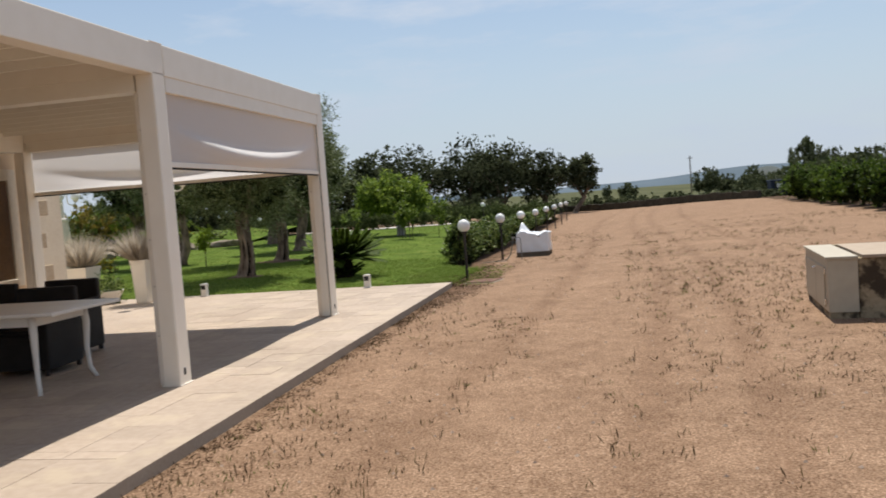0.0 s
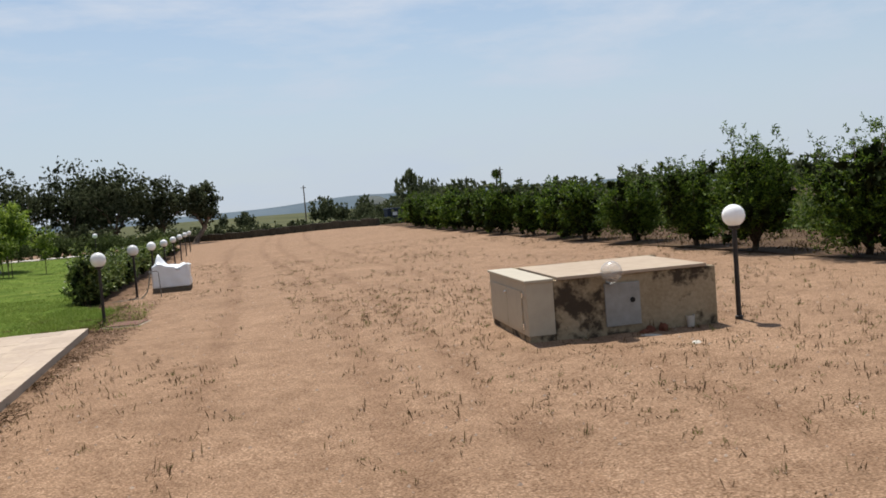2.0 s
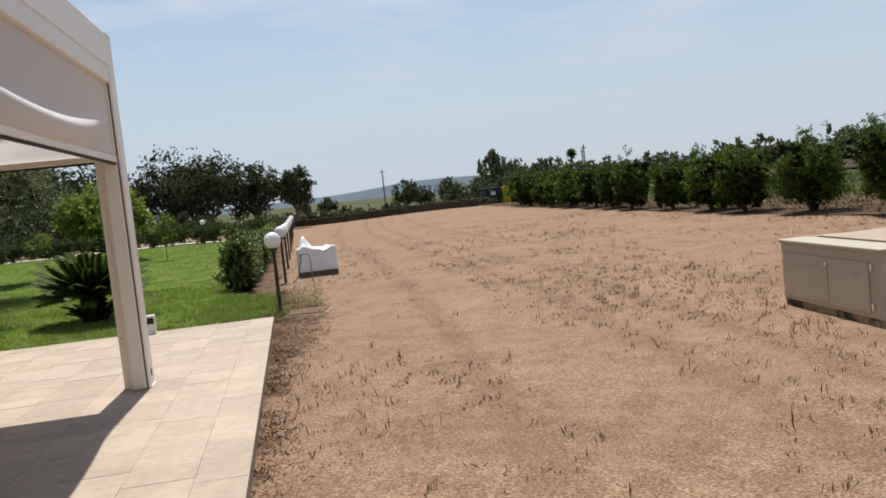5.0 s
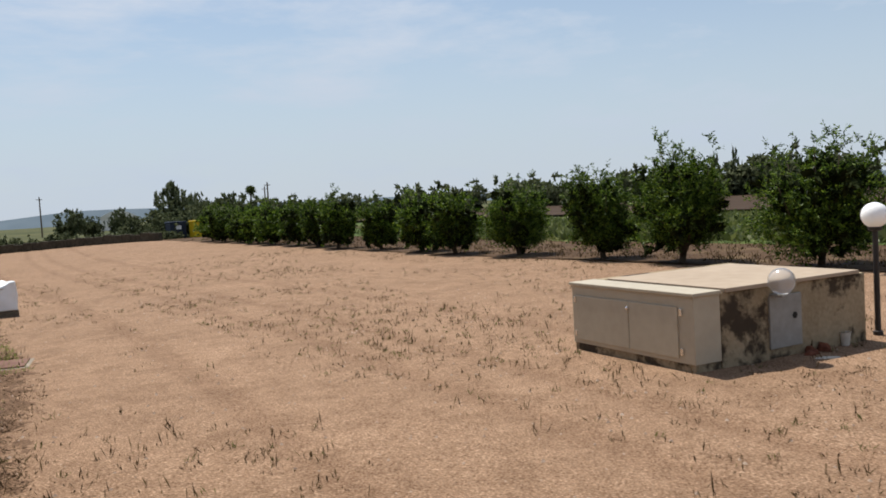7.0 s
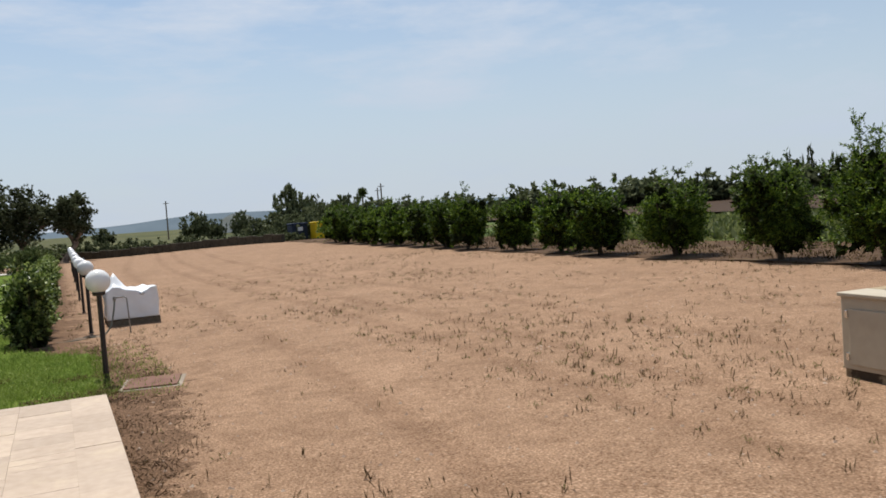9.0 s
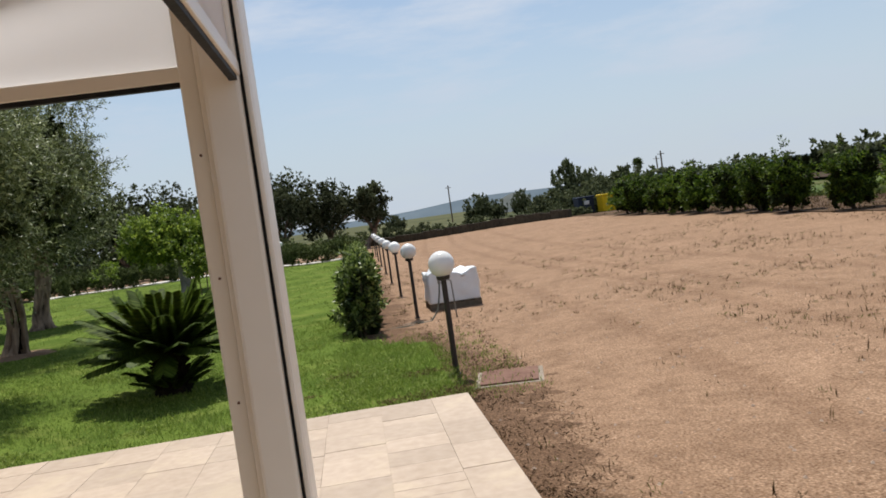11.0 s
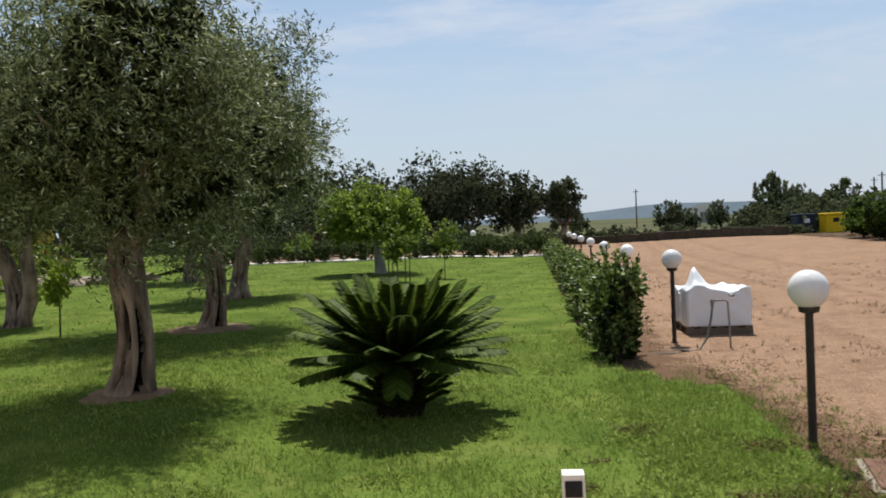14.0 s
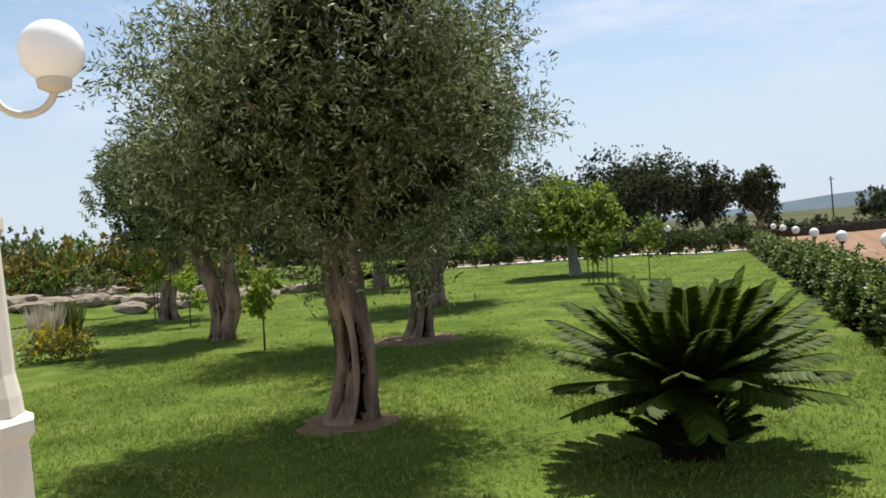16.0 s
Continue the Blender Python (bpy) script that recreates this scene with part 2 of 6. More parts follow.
M_WEED = leaf_mat("green_weed", (0.07, 0.085, 0.02), (0.12, 0.13, 0.035), (0.19, 0.18, 0.06), 0.3, 0.8, 0.1)
M_SLAB = mat("limestone_slab", (0.330, 0.254, 0.190), (0.440, 0.352, 0.278), grain=14, blotch=1.2, rough=0.6, bump=0.06, per_object=0.09, stain=(0.46, 0.37, 0.27), stain_scale=1.6, stain_amount=0.6)
M_JOINT = mat("mortar_joint", (0.305, 0.245, 0.185), (0.385, 0.318, 0.25), grain=40, rough=0.9)
M_WHITE = mat("white_powder_coat", (0.80, 0.725, 0.615), (0.86, 0.79, 0.69), grain=5, blotch=0.7, rough=0.42, bump=0.01, spec=0.5)
M_LOUVRE = mat("white_louvre", (0.74, 0.68, 0.58), (0.80, 0.75, 0.66), grain=5, blotch=0.7, rough=0.45, bump=0.01, spec=0.5)
M_RUBBER = mat("black_rubber", (0.012, 0.012, 0.012), (0.03, 0.03, 0.03), rough=0.6)
M_HOUSE = mat("peach_render", (0.56, 0.40, 0.25), (0.68, 0.51, 0.34), grain=50, blotch=0.8, rough=0.9, bump=0.15)
M_TRIM = mat("pale_stone_trim", (0.66, 0.56, 0.43), (0.78, 0.69, 0.56), grain=25, blotch=2, rough=0.8, bump=0.1)
M_QUOIN = mat("brown_quoin_stone", (0.38, 0.29, 0.20), (0.52, 0.42, 0.31), grain=30, blotch=3, rough=0.9, bump=0.2)
M_SHUTTER = mat("brown_shutter", (0.10, 0.06, 0.03), (0.17, 0.10, 0.055), grain=20, rough=0.5)
M_CONC = mat("stained_concrete", (0.215, 0.162, 0.096), (0.36, 0.285, 0.185), grain=24, blotch=2.2, rough=0.9, bump=0.3, stain=(0.044, 0.032, 0.022), stain_scale=1.75, stain_amount=0.95)
M_LIDSTEEL = mat("cream_lid_sheet", (0.32, 0.243, 0.172), (0.41, 0.322, 0.236), grain=8, blotch=1.4, rough=0.6, bump=0.05)
M_CABINET = mat("beige_painted_steel", (0.375, 0.318, 0.232), (0.45, 0.39, 0.29), grain=10, blotch=1.5, rough=0.5, bump=0.02, spec=0.4)
M_ZINC = mat("dull_zinc", (0.21, 0.20, 0.18), (0.31, 0.30, 0.275), grain=14, blotch=3, rough=0.6, bump=0.05)
M_CHROME = mat("chrome", (0.7, 0.7, 0.7), (0.8, 0.8, 0.8), rough=0.2, metal=1.0, bump=0)
M_BLACKPOLE = mat("black_painted_steel", (0.014, 0.011, 0.010), (0.035, 0.026, 0.022), grain=30, blotch=5, rough=0.5, spec=0.4)
M_GLOBE = leaf_mat("opal_globe", (0.90, 0.89, 0.87), (0.91, 0.90, 0.88), (0.92, 0.91, 0.89), 0.16, 0.22, 0.5)
M_CREAMIRON = mat("cream_painted_iron", (0.66, 0.60, 0.50), (0.74, 0.69, 0.60), grain=9, blotch=2, rough=0.45, bump=0.03)
M_WRAP = mat("white_shrink_wrap", (0.72, 0.73, 0.74), (0.84, 0.85, 0.86), grain=6, blotch=2.5, rough=0.3, bump=0.35, spec=0.6)
M_PALLET = mat("weathered_pallet_wood", (0.10, 0.075, 0.05), (0.20, 0.155, 0.11), grain=25, blotch=3, rough=0.9)
M_RUST = mat("rusty_iron", (0.105, 0.050, 0.034), (0.20, 0.115, 0.083), grain=25, blotch=5, rough=0.85, bump=0.2)
M_KERB = mat("cement", (0.42, 0.38, 0.32), (0.58, 0.53, 0.46), grain=25, blotch=3, rough=0.9, bump=0.2)
M_PALEGRAVEL = mat("pale_gravel", (0.46, 0.44, 0.39), (0.68, 0.65, 0.59), grain=30, blotch=2, rough=0.95, bump=0.4)
M_GROVE = leaf_mat("grove_leaf", (0.044, 0.054, 0.022), (0.092, 0.106, 0.050), (0.185, 0.200, 0.115), 0.28, 0.8, 0.06)
M_VERGE = mat("weedy_earth", (0.040, 0.022, 0.012), (0.105, 0.062, 0.034), grain=14, blotch=1.2, rough=1.0, bump=0.6, stain=(0.135, 0.090, 0.048), stain_scale=0.9, stain_amount=0.7)
M_PLOUGH = mat("ploughed_earth", (0.032, 0.019, 0.011), (0.062, 0.038, 0.023), grain=3, blotch=0.4, rough=1.0, bump=0.4)
# darkened copy of the grove leaf, inner shade put into the colour
M_GROVESHADE = leaf_mat("grove_shade_leaf", (0.024, 0.029, 0.013), (0.042, 0.049, 0.023), (0.075, 0.084, 0.045), 0.08, 0.9, 0.05)
# black cycad trunk; on olive trunks it paints the shade inside the slits
M_DARKTRUNK = mat("black_trunk_and_hollow_shade", (0.008, 0.007, 0.005), (0.024, 0.018, 0.012), grain=40, blotch=8, rough=1.0, bump=1.0, spec=0.03)
# near-black inner leaves: the shade within crowns is put into their colour
M_INNERSHADE = leaf_mat("shade_foliage", (0.012, 0.016, 0.005), (0.02, 0.027, 0.008), (0.035, 0.045, 0.013), 0.0, 0.9, 0.05)
M_OLIVESHADE = leaf_mat("olive_shade_leaf", (0.014, 0.019, 0.006), (0.028, 0.036, 0.013), (0.055, 0.066, 0.028), 0.05, 0.8, 0.1)
M_FRAME = mat("worn_cement", (0.19, 0.155, 0.115), (0.31, 0.26, 0.205), grain=25, blotch=3, rough=0.95, bump=0.3)
M_BARK = mat("olive_bark", (0.062, 0.044, 0.033), (0.36, 0.268, 0.200), grain=14, blotch=3, rough=0.95, bump=1.0, spread=(0.36, 0.62), detail=9, stretch=(1, 1, 0.16))
M_LIMEWASH = mat("limewashed_bark", (0.17, 0.155, 0.135), (0.40, 0.375, 0.34), grain=20, blotch=4, rough=0.95, bump=0.5)
M_DARKBARK = mat("dark_bark", (0.03, 0.022, 0.014), (0.10, 0.075, 0.05), grain=20, blotch=4, rough=0.95, bump=0.8)
M_SOIL = mat("brown_soil", (0.140, 0.085, 0.050), (0.28, 0.188, 0.120), grain=18, blotch=2, rough=1.0, bump=0.6)
M_OLIVE = leaf_mat("olive_leaf", (0.034, 0.047, 0.012), (0.105, 0.130, 0.040), (0.36, 0.40, 0.20), 0.22, 0.5, 0.25)
M_SAPLING = leaf_mat("sapling_leaf", (0.13, 0.19, 0.014), (0.21, 0.29, 0.028), (0.34, 0.42, 0.06), 0.5, 0.5, 0.3)
M_LEMON = leaf_mat("lemon_leaf", (0.050, 0.088, 0.010), (0.130, 0.195, 0.022), (0.34, 0.41, 0.07), 0.42, 0.5, 0.25)
M_ROWLEAF = leaf_mat("row_tree_leaf", (0.014, 0.030, 0.002), (0.040, 0.080, 0.006), (0.185, 0.265, 0.032), 0.38, 0.55, 0.22)
M_HEDGE = leaf_mat("hedge_leaf", (0.022, 0.040, 0.006), (0.066, 0.110, 0.015), (0.34, 0.40, 0.12), 0.30, 0.5, 0.35)
M_CYCAD = leaf_mat("cycad_leaflet", (0.030, 0.052, 0.006), (0.064, 0.102, 0.013), (0.130, 0.175, 0.028), 0.34, 0.55, 0.10)
M_DARKGREEN = leaf_mat("far_foliage", (0.033, 0.047, 0.015), (0.066, 0.088, 0.026), (0.14, 0.168, 0.055), 0.16, 0.75, 0.1)
M_PLUME = leaf_mat("dry_plume", (0.36, 0.30, 0.23), (0.46, 0.40, 0.32), (0.58, 0.52, 0.44), 0.35, 0.8, 0.1)
M_YELLOWFLOWER = leaf_mat("yellow_flower", (0.35, 0.27, 0.02), (0.5, 0.4, 0.03), (0.6, 0.5, 0.06), 0.3, 0.7, 0.2)
M_STONE = mat("pale_rock", (0.130, 0.102, 0.074), (0.33, 0.275, 0.21), grain=8, blotch=1.5, rough=0.95, bump=0.6)
M_WICKER = mat("black_wicker", (0.012, 0.010, 0.009), (0.035, 0.030, 0.027), grain=90, blotch=4, rough=0.55, bump=0.7)
M_TABLE = mat("white_lacquer", (0.70, 0.65, 0.58), (0.77, 0.72, 0.65), grain=6, blotch=1.5, rough=0.4, bump=0.01, spec=0.5)
M_BINYEL = mat("yellow_plastic", (0.55, 0.36, 0.01), (0.66, 0.45, 0.015), grain=5, rough=0.45, bump=0.02)
M_BINBLUE = mat("dark_blue_plastic", (0.012, 0.018, 0.035), (0.025, 0.035, 0.06), grain=5, rough=0.45, bump=0.02)
M_PAPER = mat("white_label", (0.7, 0.7, 0.7), (0.78, 0.78, 0.78), rough=0.6, bump=0)
M_DARKWALL = mat("dark_stone_wall", (0.035, 0.030, 0.022), (0.10, 0.085, 0.06), grain=6, blotch=1.2, rough=1.0, bump=0.6)
# distance haze is put into the hills' blue-grey base colour
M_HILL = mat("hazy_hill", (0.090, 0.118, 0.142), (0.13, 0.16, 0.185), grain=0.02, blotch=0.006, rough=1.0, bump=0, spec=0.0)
M_FABRIC = leaf_mat("white_screen_fabric", (0.70, 0.67, 0.66), (0.72, 0.69, 0.68), (0.74, 0.71, 0.70), 0.42, 0.85, 0.08)
M_HOSE = mat("grey_hose", (0.10, 0.11, 0.09), (0.18, 0.18, 0.15), rough=0.5)


# ---- building helpers ----
def thing(name, label, category, group="", at=(0, 0, 0), rz=0.0, kind=""):
    ob = new(name)
    ob.matrix_world = pose(*at, 0, 0, rz)
    return tagged(ob, label, category, group, kind)


def mesh_of(bm, name, smooth=False):
    me = bpy.data.meshes.new(name)
    bm.to_mesh(me)
    bm.free()
    if smooth:
        me.polygons.foreach_set("use_smooth", [True] * len(me.polygons))
    return me


def part(name, bm, material, parent=None, label="", smooth=False, m=None):
    """Links a bmesh, or a mesh, as one object under a thing."""
    me = bm if isinstance(bm, bpy.types.Mesh) else mesh_of(bm, name, smooth)
    if not me.materials:
        me.materials.append(material)
    ob = new(name, me)
    if parent:
        ob.parent = parent
    if m is not None:
        ob.matrix_basis = m
    if label:
        ob["label"] = label
    return ob


def box_bm(x0, x1, y0, y1, z0, z1, bevel=0.0, bm=None):
    fresh = bm is None
    bm = bm or bmesh.new()
    r = bmesh.ops.create_cube(bm, size=1.0, matrix=Matrix.LocRotScale(((x0 + x1) / 2, (y0 + y1) / 2, (z0 + z1) / 2), None, (x1 - x0, y1 - y0, z1 - z0)))
    if bevel and fresh:
        bmesh.ops.bevel(bm, geom=bm.edges[:], offset=bevel, segments=2, affect="EDGES", profile=0.6)
    return bm


def lathe(profile, sides=20, bm=None, centre=(0, 0)):
    """A turned solid from (radius, height) pairs."""
    bm = bm or bmesh.new()
    rings = []
    for r, z in profile:
        rings.append([bm.verts.new((centre[0] + max(r, 1e-4) * math.cos(2 * math.pi * i / sides), centre[1] + max(r, 1e-4) * math.sin(2 * math.pi * i / sides), z)) for i in range(sides)])
    for a, b in zip(rings, rings[1:]):
        for i in range(sides):
            bm.faces.new((a[i], a[(i + 1) % sides], b[(i + 1) % sides], b[i]))
    bm.faces.new(rings[0][::-1])
    bm.faces.new(rings[-1])
    return bm


def tube(points, radii, sides=8, bm=None, wobble=0.0, seed=0):
    """A tapered round bar along points."""
    bm = bm or bmesh.new()
    points = [Vector(p) for p in points]
    rings = []
    for k, p in enumerate(points):
        d = (points[min(k + 1, len(points) - 1)] - points[max(k - 1, 0)]).normalized()
        side = d.cross(Vector((0.31, 0.95, 0.05))).normalized()
        up = side.cross(d).normalized()
        ring = []
        for i in range(sides):
            a = 2 * math.pi * i / sides
            r = radii[k]
            if wobble:
                q = p * 2.2 + (side * math.cos(a) + up * math.sin(a)) * 1.1
                r *= 1 + wobble * noise.noise(q + Vector((seed * 7.3, 0, 0)))
            ring.append(bm.verts.new(p + (side * math.cos(a) + up * math.sin(a)) * r))
        rings.append(ring)
    for a, b in zip(rings, rings[1:]):
        for i in range(sides):
            bm.faces.new((a[i], a[(i + 1) % sides], b[(i + 1) % sides], b[i]))
    bm.faces.new(rings[0][::-1])
    bm.faces.new(rings[-1])
    return bm


def leaves_mesh(name, base, along, length, width, roll):
    """Many small pointed leaves: each a folded diamond from its base along its way."""
    n = len(base)
    along = along / np.maximum(np.linalg.norm(along, axis=1, keepdims=True), 1e-6)
    side = np.cross(along, roll)
    side /= np.maximum(np.linalg.norm(side, axis=1, keepdims=True), 1e-6)
    up = np.cross(side, along)
    L, W = length[:, None], width[:, None]
    verts = np.empty((n, 4, 3))
    verts[:, 0] = base
    verts[:, 1] = base + along * L * 0.45 + side * W * 0.5 + up * W * 0.18
    verts[:, 2] = base + along * L - up * W * 0.1
    verts[:, 3] = base + along * L * 0.45 - side * W * 0.5 + up * W * 0.18
    me = bpy.data.meshes.new(name)
    me.vertices.add(4 * n)
    me.vertices.foreach_set("co", verts.ravel())
    me.loops.add(4 * n)
    me.loops.foreach_set("vertex_index", np.arange(4 * n))
    me.polygons.add(n)
    me.polygons.foreach_set("loop_start", np.arange(0, 4 * n, 4))
    me.update()
    me.validate()
    return me


def crown_mesh(name, clumps, count, leaf, wide, rng, droop=0.0, twig=0.28, shell=0.6):
    """Leaves on short twigs spread through uneven clumps. clumps: rows of x, y, z, radius across, radius up."""
    clumps = np.asarray(clumps, float)
    weight = clumps[:, 3] ** 2 * clumps[:, 4]
    per = 14
    n_twig = count // per
    which = rng.choice(len(clumps), n_twig, p=weight / weight.sum())
    d = rng.normal(size=(n_twig, 3))
    d /= np.linalg.norm(d, axis=1, keepdims=True)
    far = (shell + (1 - shell) * rng.random(n_twig)) * rng.random(n_twig) ** 0.22
    rad = np.stack([clumps[which, 3], clumps[which, 3], clumps[which, 4]], 1)
    root = clumps[which, :3] + d * rad * far[:, None]
    way = d * 0.9 + rng.normal(size=(n_twig, 3)) * 0.6 + np.array([0, 0, 0.35 - droop])
    way /= np.linalg.norm(way, axis=1, keepdims=True)
    s = rng.random((n_twig, per))
    base = root[:, None] + way[:, None] * (s * twig)[..., None] + rng.normal(size=(n_twig, per, 3)) * 0.012
    al = way[:, None] * 0.7 + rng.normal(size=(n_twig, per, 3)) * 0.75 - np.array([0, 0, droop])
    base, al = base.reshape(-1, 3), al.reshape(-1, 3)
    n = len(base)
    return leaves_mesh(name, base, al, leaf * (0.65 + 0.7 * rng.random(n)), wide * (0.7 + 0.6 * rng.random(n)), rng.normal(size=(n, 3)))


def shade_foliage(parent, clumps, count, leaf, rng, material=M_INNERSHADE):
    """Dense leaves added inside a crown: they block light and carry its shade in their colour."""
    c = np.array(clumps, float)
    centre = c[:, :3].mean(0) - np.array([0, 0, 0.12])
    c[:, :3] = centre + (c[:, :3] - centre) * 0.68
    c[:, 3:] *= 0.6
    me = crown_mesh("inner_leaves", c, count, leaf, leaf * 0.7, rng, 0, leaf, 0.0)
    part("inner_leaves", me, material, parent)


def smooth01(a):
    a = min(max(a, 0.0), 1.0)
    return a * a * (3 - 2 * a)


def field_z(x, y):
    s = smooth01((y - 0) / 20)
    r = smooth01((x - 1) / 11)
    far = smooth01((y - 8) / 32)
    bump = 0.010 * noise.noise(Vector((x * 0.5, y * 0.5, 3))) + 0.003 * noise.noise(Vector((x * 2.7, y * 2.7, 9)))
    for lane in (1.55, 3.15, 4.0, 5.6):
        way = x - lane - 0.045 * y - 0.5 * math.sin(y * 0.11 + 1.5)
        bump -= 0.014 * math.exp(-((way / 0.15) ** 2)) - 0.005 * math.exp(-(((abs(way) - 0.3) / 0.1) ** 2))
    return -0.09 - 0.2 * s * (1 - r) + 0.2 * far * r + bump


def lawn_z(x, y):
    return -0.03 + 0.11 * smooth01((-x - 2.5) / 3.0) * smooth01(y / 1.6) + 0.015 * smooth01(y / 1.6) * noise.noise(Vector((x * 0.5, y * 0.5, 1)))


def sheet(name, x0, x1, y0, y1, step, height, material, keep=None):
    """A ground sheet as a grid that follows a height."""
    nx, ny = max(1, round((x1 - x0) / step)), max(1, round((y1 - y0) / step))
    xs, ys = np.linspace(x0, x1, nx + 1), np.linspace(y0, y1, ny + 1)
    verts = [(x, y, height(x, y)) for y in ys for x in xs]
    faces = []
    for j in range(ny):
        for i in range(nx):
            if keep is None or keep((xs[i] + xs[i + 1]) / 2, (ys[j] + ys[j + 1]) / 2):
                a = j * (nx + 1) + i
                faces.append((a, a + 1, a + nx + 2, a + nx + 1))
    me = bpy.data.meshes.new(name)
    me.from_pydata(verts, [], faces)
    me.polygons.foreach_set("use_smooth", [True] * len(faces))
    me.materials.append(material)
    return new(name, me)


# ---- ground ----
ground = sheet("ground", -1500, 1500, -1500, 1500, 25, lambda x, y: -0.62, M_LAND)
tagged(ground, "flat farmland of green and straw-coloured fields", "ground", kind="structure")


def lawn_right(y):
    return 0.02 - 0.95 * smooth01((y - 2.6) / 2.0) + 0.10 * noise.noise(Vector((0, y * 1.7, 4)))


field = sheet("field", -1.6, 13.2, -24, 62, 0.14, field_z, M_SAND, keep=lambda x, y: (x > -0.02 or y > 0.4) and y < 56 - max(0, x) * 0.95)
tagged(field, "bare sandy gravel lot with dry weed stubble", "field", kind="structure")
lawn = sheet("lawn", -26, 0.2, 0.03, 32.0, 0.25, lawn_z, M_LAWN, keep=lambda x, y: x < lawn_right(y))
tagged(lawn, "mown bright green lawn", "lawn", kind="structure")
verge = sheet("verge", 12.3, 17.5, -24, 44, 0.35, lambda x, y: field_z(min(x, 13.0), y) + 0.02 + 0.03 * noise.noise(Vector((x, y, 2))), M_VERGE, keep=lambda x, y: x > 12.6 + 0.35 * noise.noise(Vector((0, y * 0.6, 5))))
tagged(verge, "brown earth strip beneath a row of young trees", "ground", kind="structure")
crop = sheet("crop_field", 16.8, 90, -60, 90, 1.8, lambda x, y: -0.35 + 0.3 * smooth01((x - 17) / 5) + (x - 17) * 0.004 + 0.2 * noise.noise(Vector((x * 0.1, y * 0.1, 2))), mat("crop_green", (0.035, 0.06, 0.012), (0.10, 0.125, 0.035), grain=0.9, blotch=0.12, rough=1.0, bump=0.3, stain=(0.085, 0.05, 0.03), stain_scale=0.05, stain_amount=0.9))
tagged(crop, "green crop field with bare brown patches", "field", kind="structure")
plough = sheet("ploughed_field", 33, 88, -60, 70, 2.5, lambda x, y: 0.14 + (x - 17) * 0.005, M_PLOUGH)
tagged(plough, "bare brown ploughed earth beyond the crop", "field", kind="structure")

# ---- terrace ----
terrace = new("pavement", mesh_of(box_bm(-12.0, -0.004, -20.0, 0.04, -0.20, -0.005), "pavement"))
terrace.data.materials.append(M_JOINT)
tagged(terrace, "cream limestone terrace paving with a raised edge", "pavement", kind="structure")


# ---- pergola ----
PX, PXW = -0.98, -5.72          # outer face, and the far side at the house
POSTS_Y = (-3.47, -7.66, -11.9)  # far face of each outer post
pergola = thing("pergola", "white aluminium louvred pergola with half-lowered side screens", "pergola", at=(0, 0, 0))


def post(x1, y1, w=0.17, d=0.20, railed=True):
    """A hollow post with a guide rail on both its inner sides, a black seal and a small dark socket at its foot."""
    x0, y0 = x1 - w, y1 - d
    p = part("post", box_bm(x0, x1, y0, y1, 0, 2.80, 0.014), M_WHITE, pergola)
    part("guide_rail", box_bm(x0 - 0.064, x0 + 0.001, y0 + 0.055, y1 - 0.045, 0, 2.64, 0.010), M_WHITE, p)
    part("seal_strip", box_bm(x0 - 0.066, x0 - 0.05, y1 - 0.044, y1 - 0.030, 0, 2.64), M_RUBBER, p, "black rubber seal")
    if railed:
        part("guide_rail", box_bm(x0 + 0.022, x1 - 0.031, y0 - 0.042, y0 + 0.001, 0, 2.64, 0.012), M_WHITE, p)
        part("seal_strip", box_bm(x1 - 0.0305, x1 - 0.0225, y0 - 0.018, y0 + 0.004, 0, 2.64), M_RUBBER, p, "black rubber seal")
        part("outer_lip", box_bm(x1 - 0.019, x1 - 0.002, y0 - 0.034, y0 + 0.002, 0, 2.64, 0.006), M_WHITE, p)
    part("foot_plate", box_bm(x0 - 0.012, x1 + 0.012, y0 - 0.012, y1 + 0.012, 0, 0.010, 0.003), M_WHITE, p)
    part("socket", box_bm(x1 - 0.002, x1 + 0.006, y0 + 0.07, y0 + 0.10, 0.09, 0.15, 0.003), M_RUBBER, p)
    for z in (0.45, 0.9, 1.32, 1.73, 2.3):
        part("screw", lathe([(0.005, 0), (0.005, 0.004), (0.003, 0.006)], 8), M_RUST, p, m=pose(x0 - 0.030, y0 + 0.055, z, 90, 0, 0))
    return p


for yy in POSTS_Y:
    post(PX, yy, railed=yy == POSTS_Y[0])
for yy in POSTS_Y:
    post(PXW + 0.17, yy)


def beam(x0, x1, y0, y1, along, boxed=True):
    """A gutter beam in two stepped bands."""
    b = part("beam", box_bm(x0, x1, y0, y1, 2.77, 3.05, 0.01), M_WHITE, pergola)
    if along == "y" and boxed:
        part("screen_box", box_bm(x0 + 0.008, x1 - 0.008, y0 + 0.02, y1 - 0.02, 2.63, 2.772, 0.008), M_WHITE, b)
    elif boxed:
        part("screen_box", box_bm(x0 + 0.02, x1 - 0.02, y0 + 0.008, y1 - 0.008, 2.63, 2.772, 0.008), M_WHITE, b)
    return b


W = 0.17
for a, b in ((POSTS_Y[1], POSTS_Y[0]), (POSTS_Y[2], POSTS_Y[1] - 0.004)):
    beam(PX - W, PX, a + 0.002, b, "y", a == POSTS_Y[1])
    beam(PXW, PXW + W, a + 0.002, b, "y")
for yy in POSTS_Y:
    beam(PXW + W + 0.003, PX - W - 0.003, yy - 0.2, yy, "x")
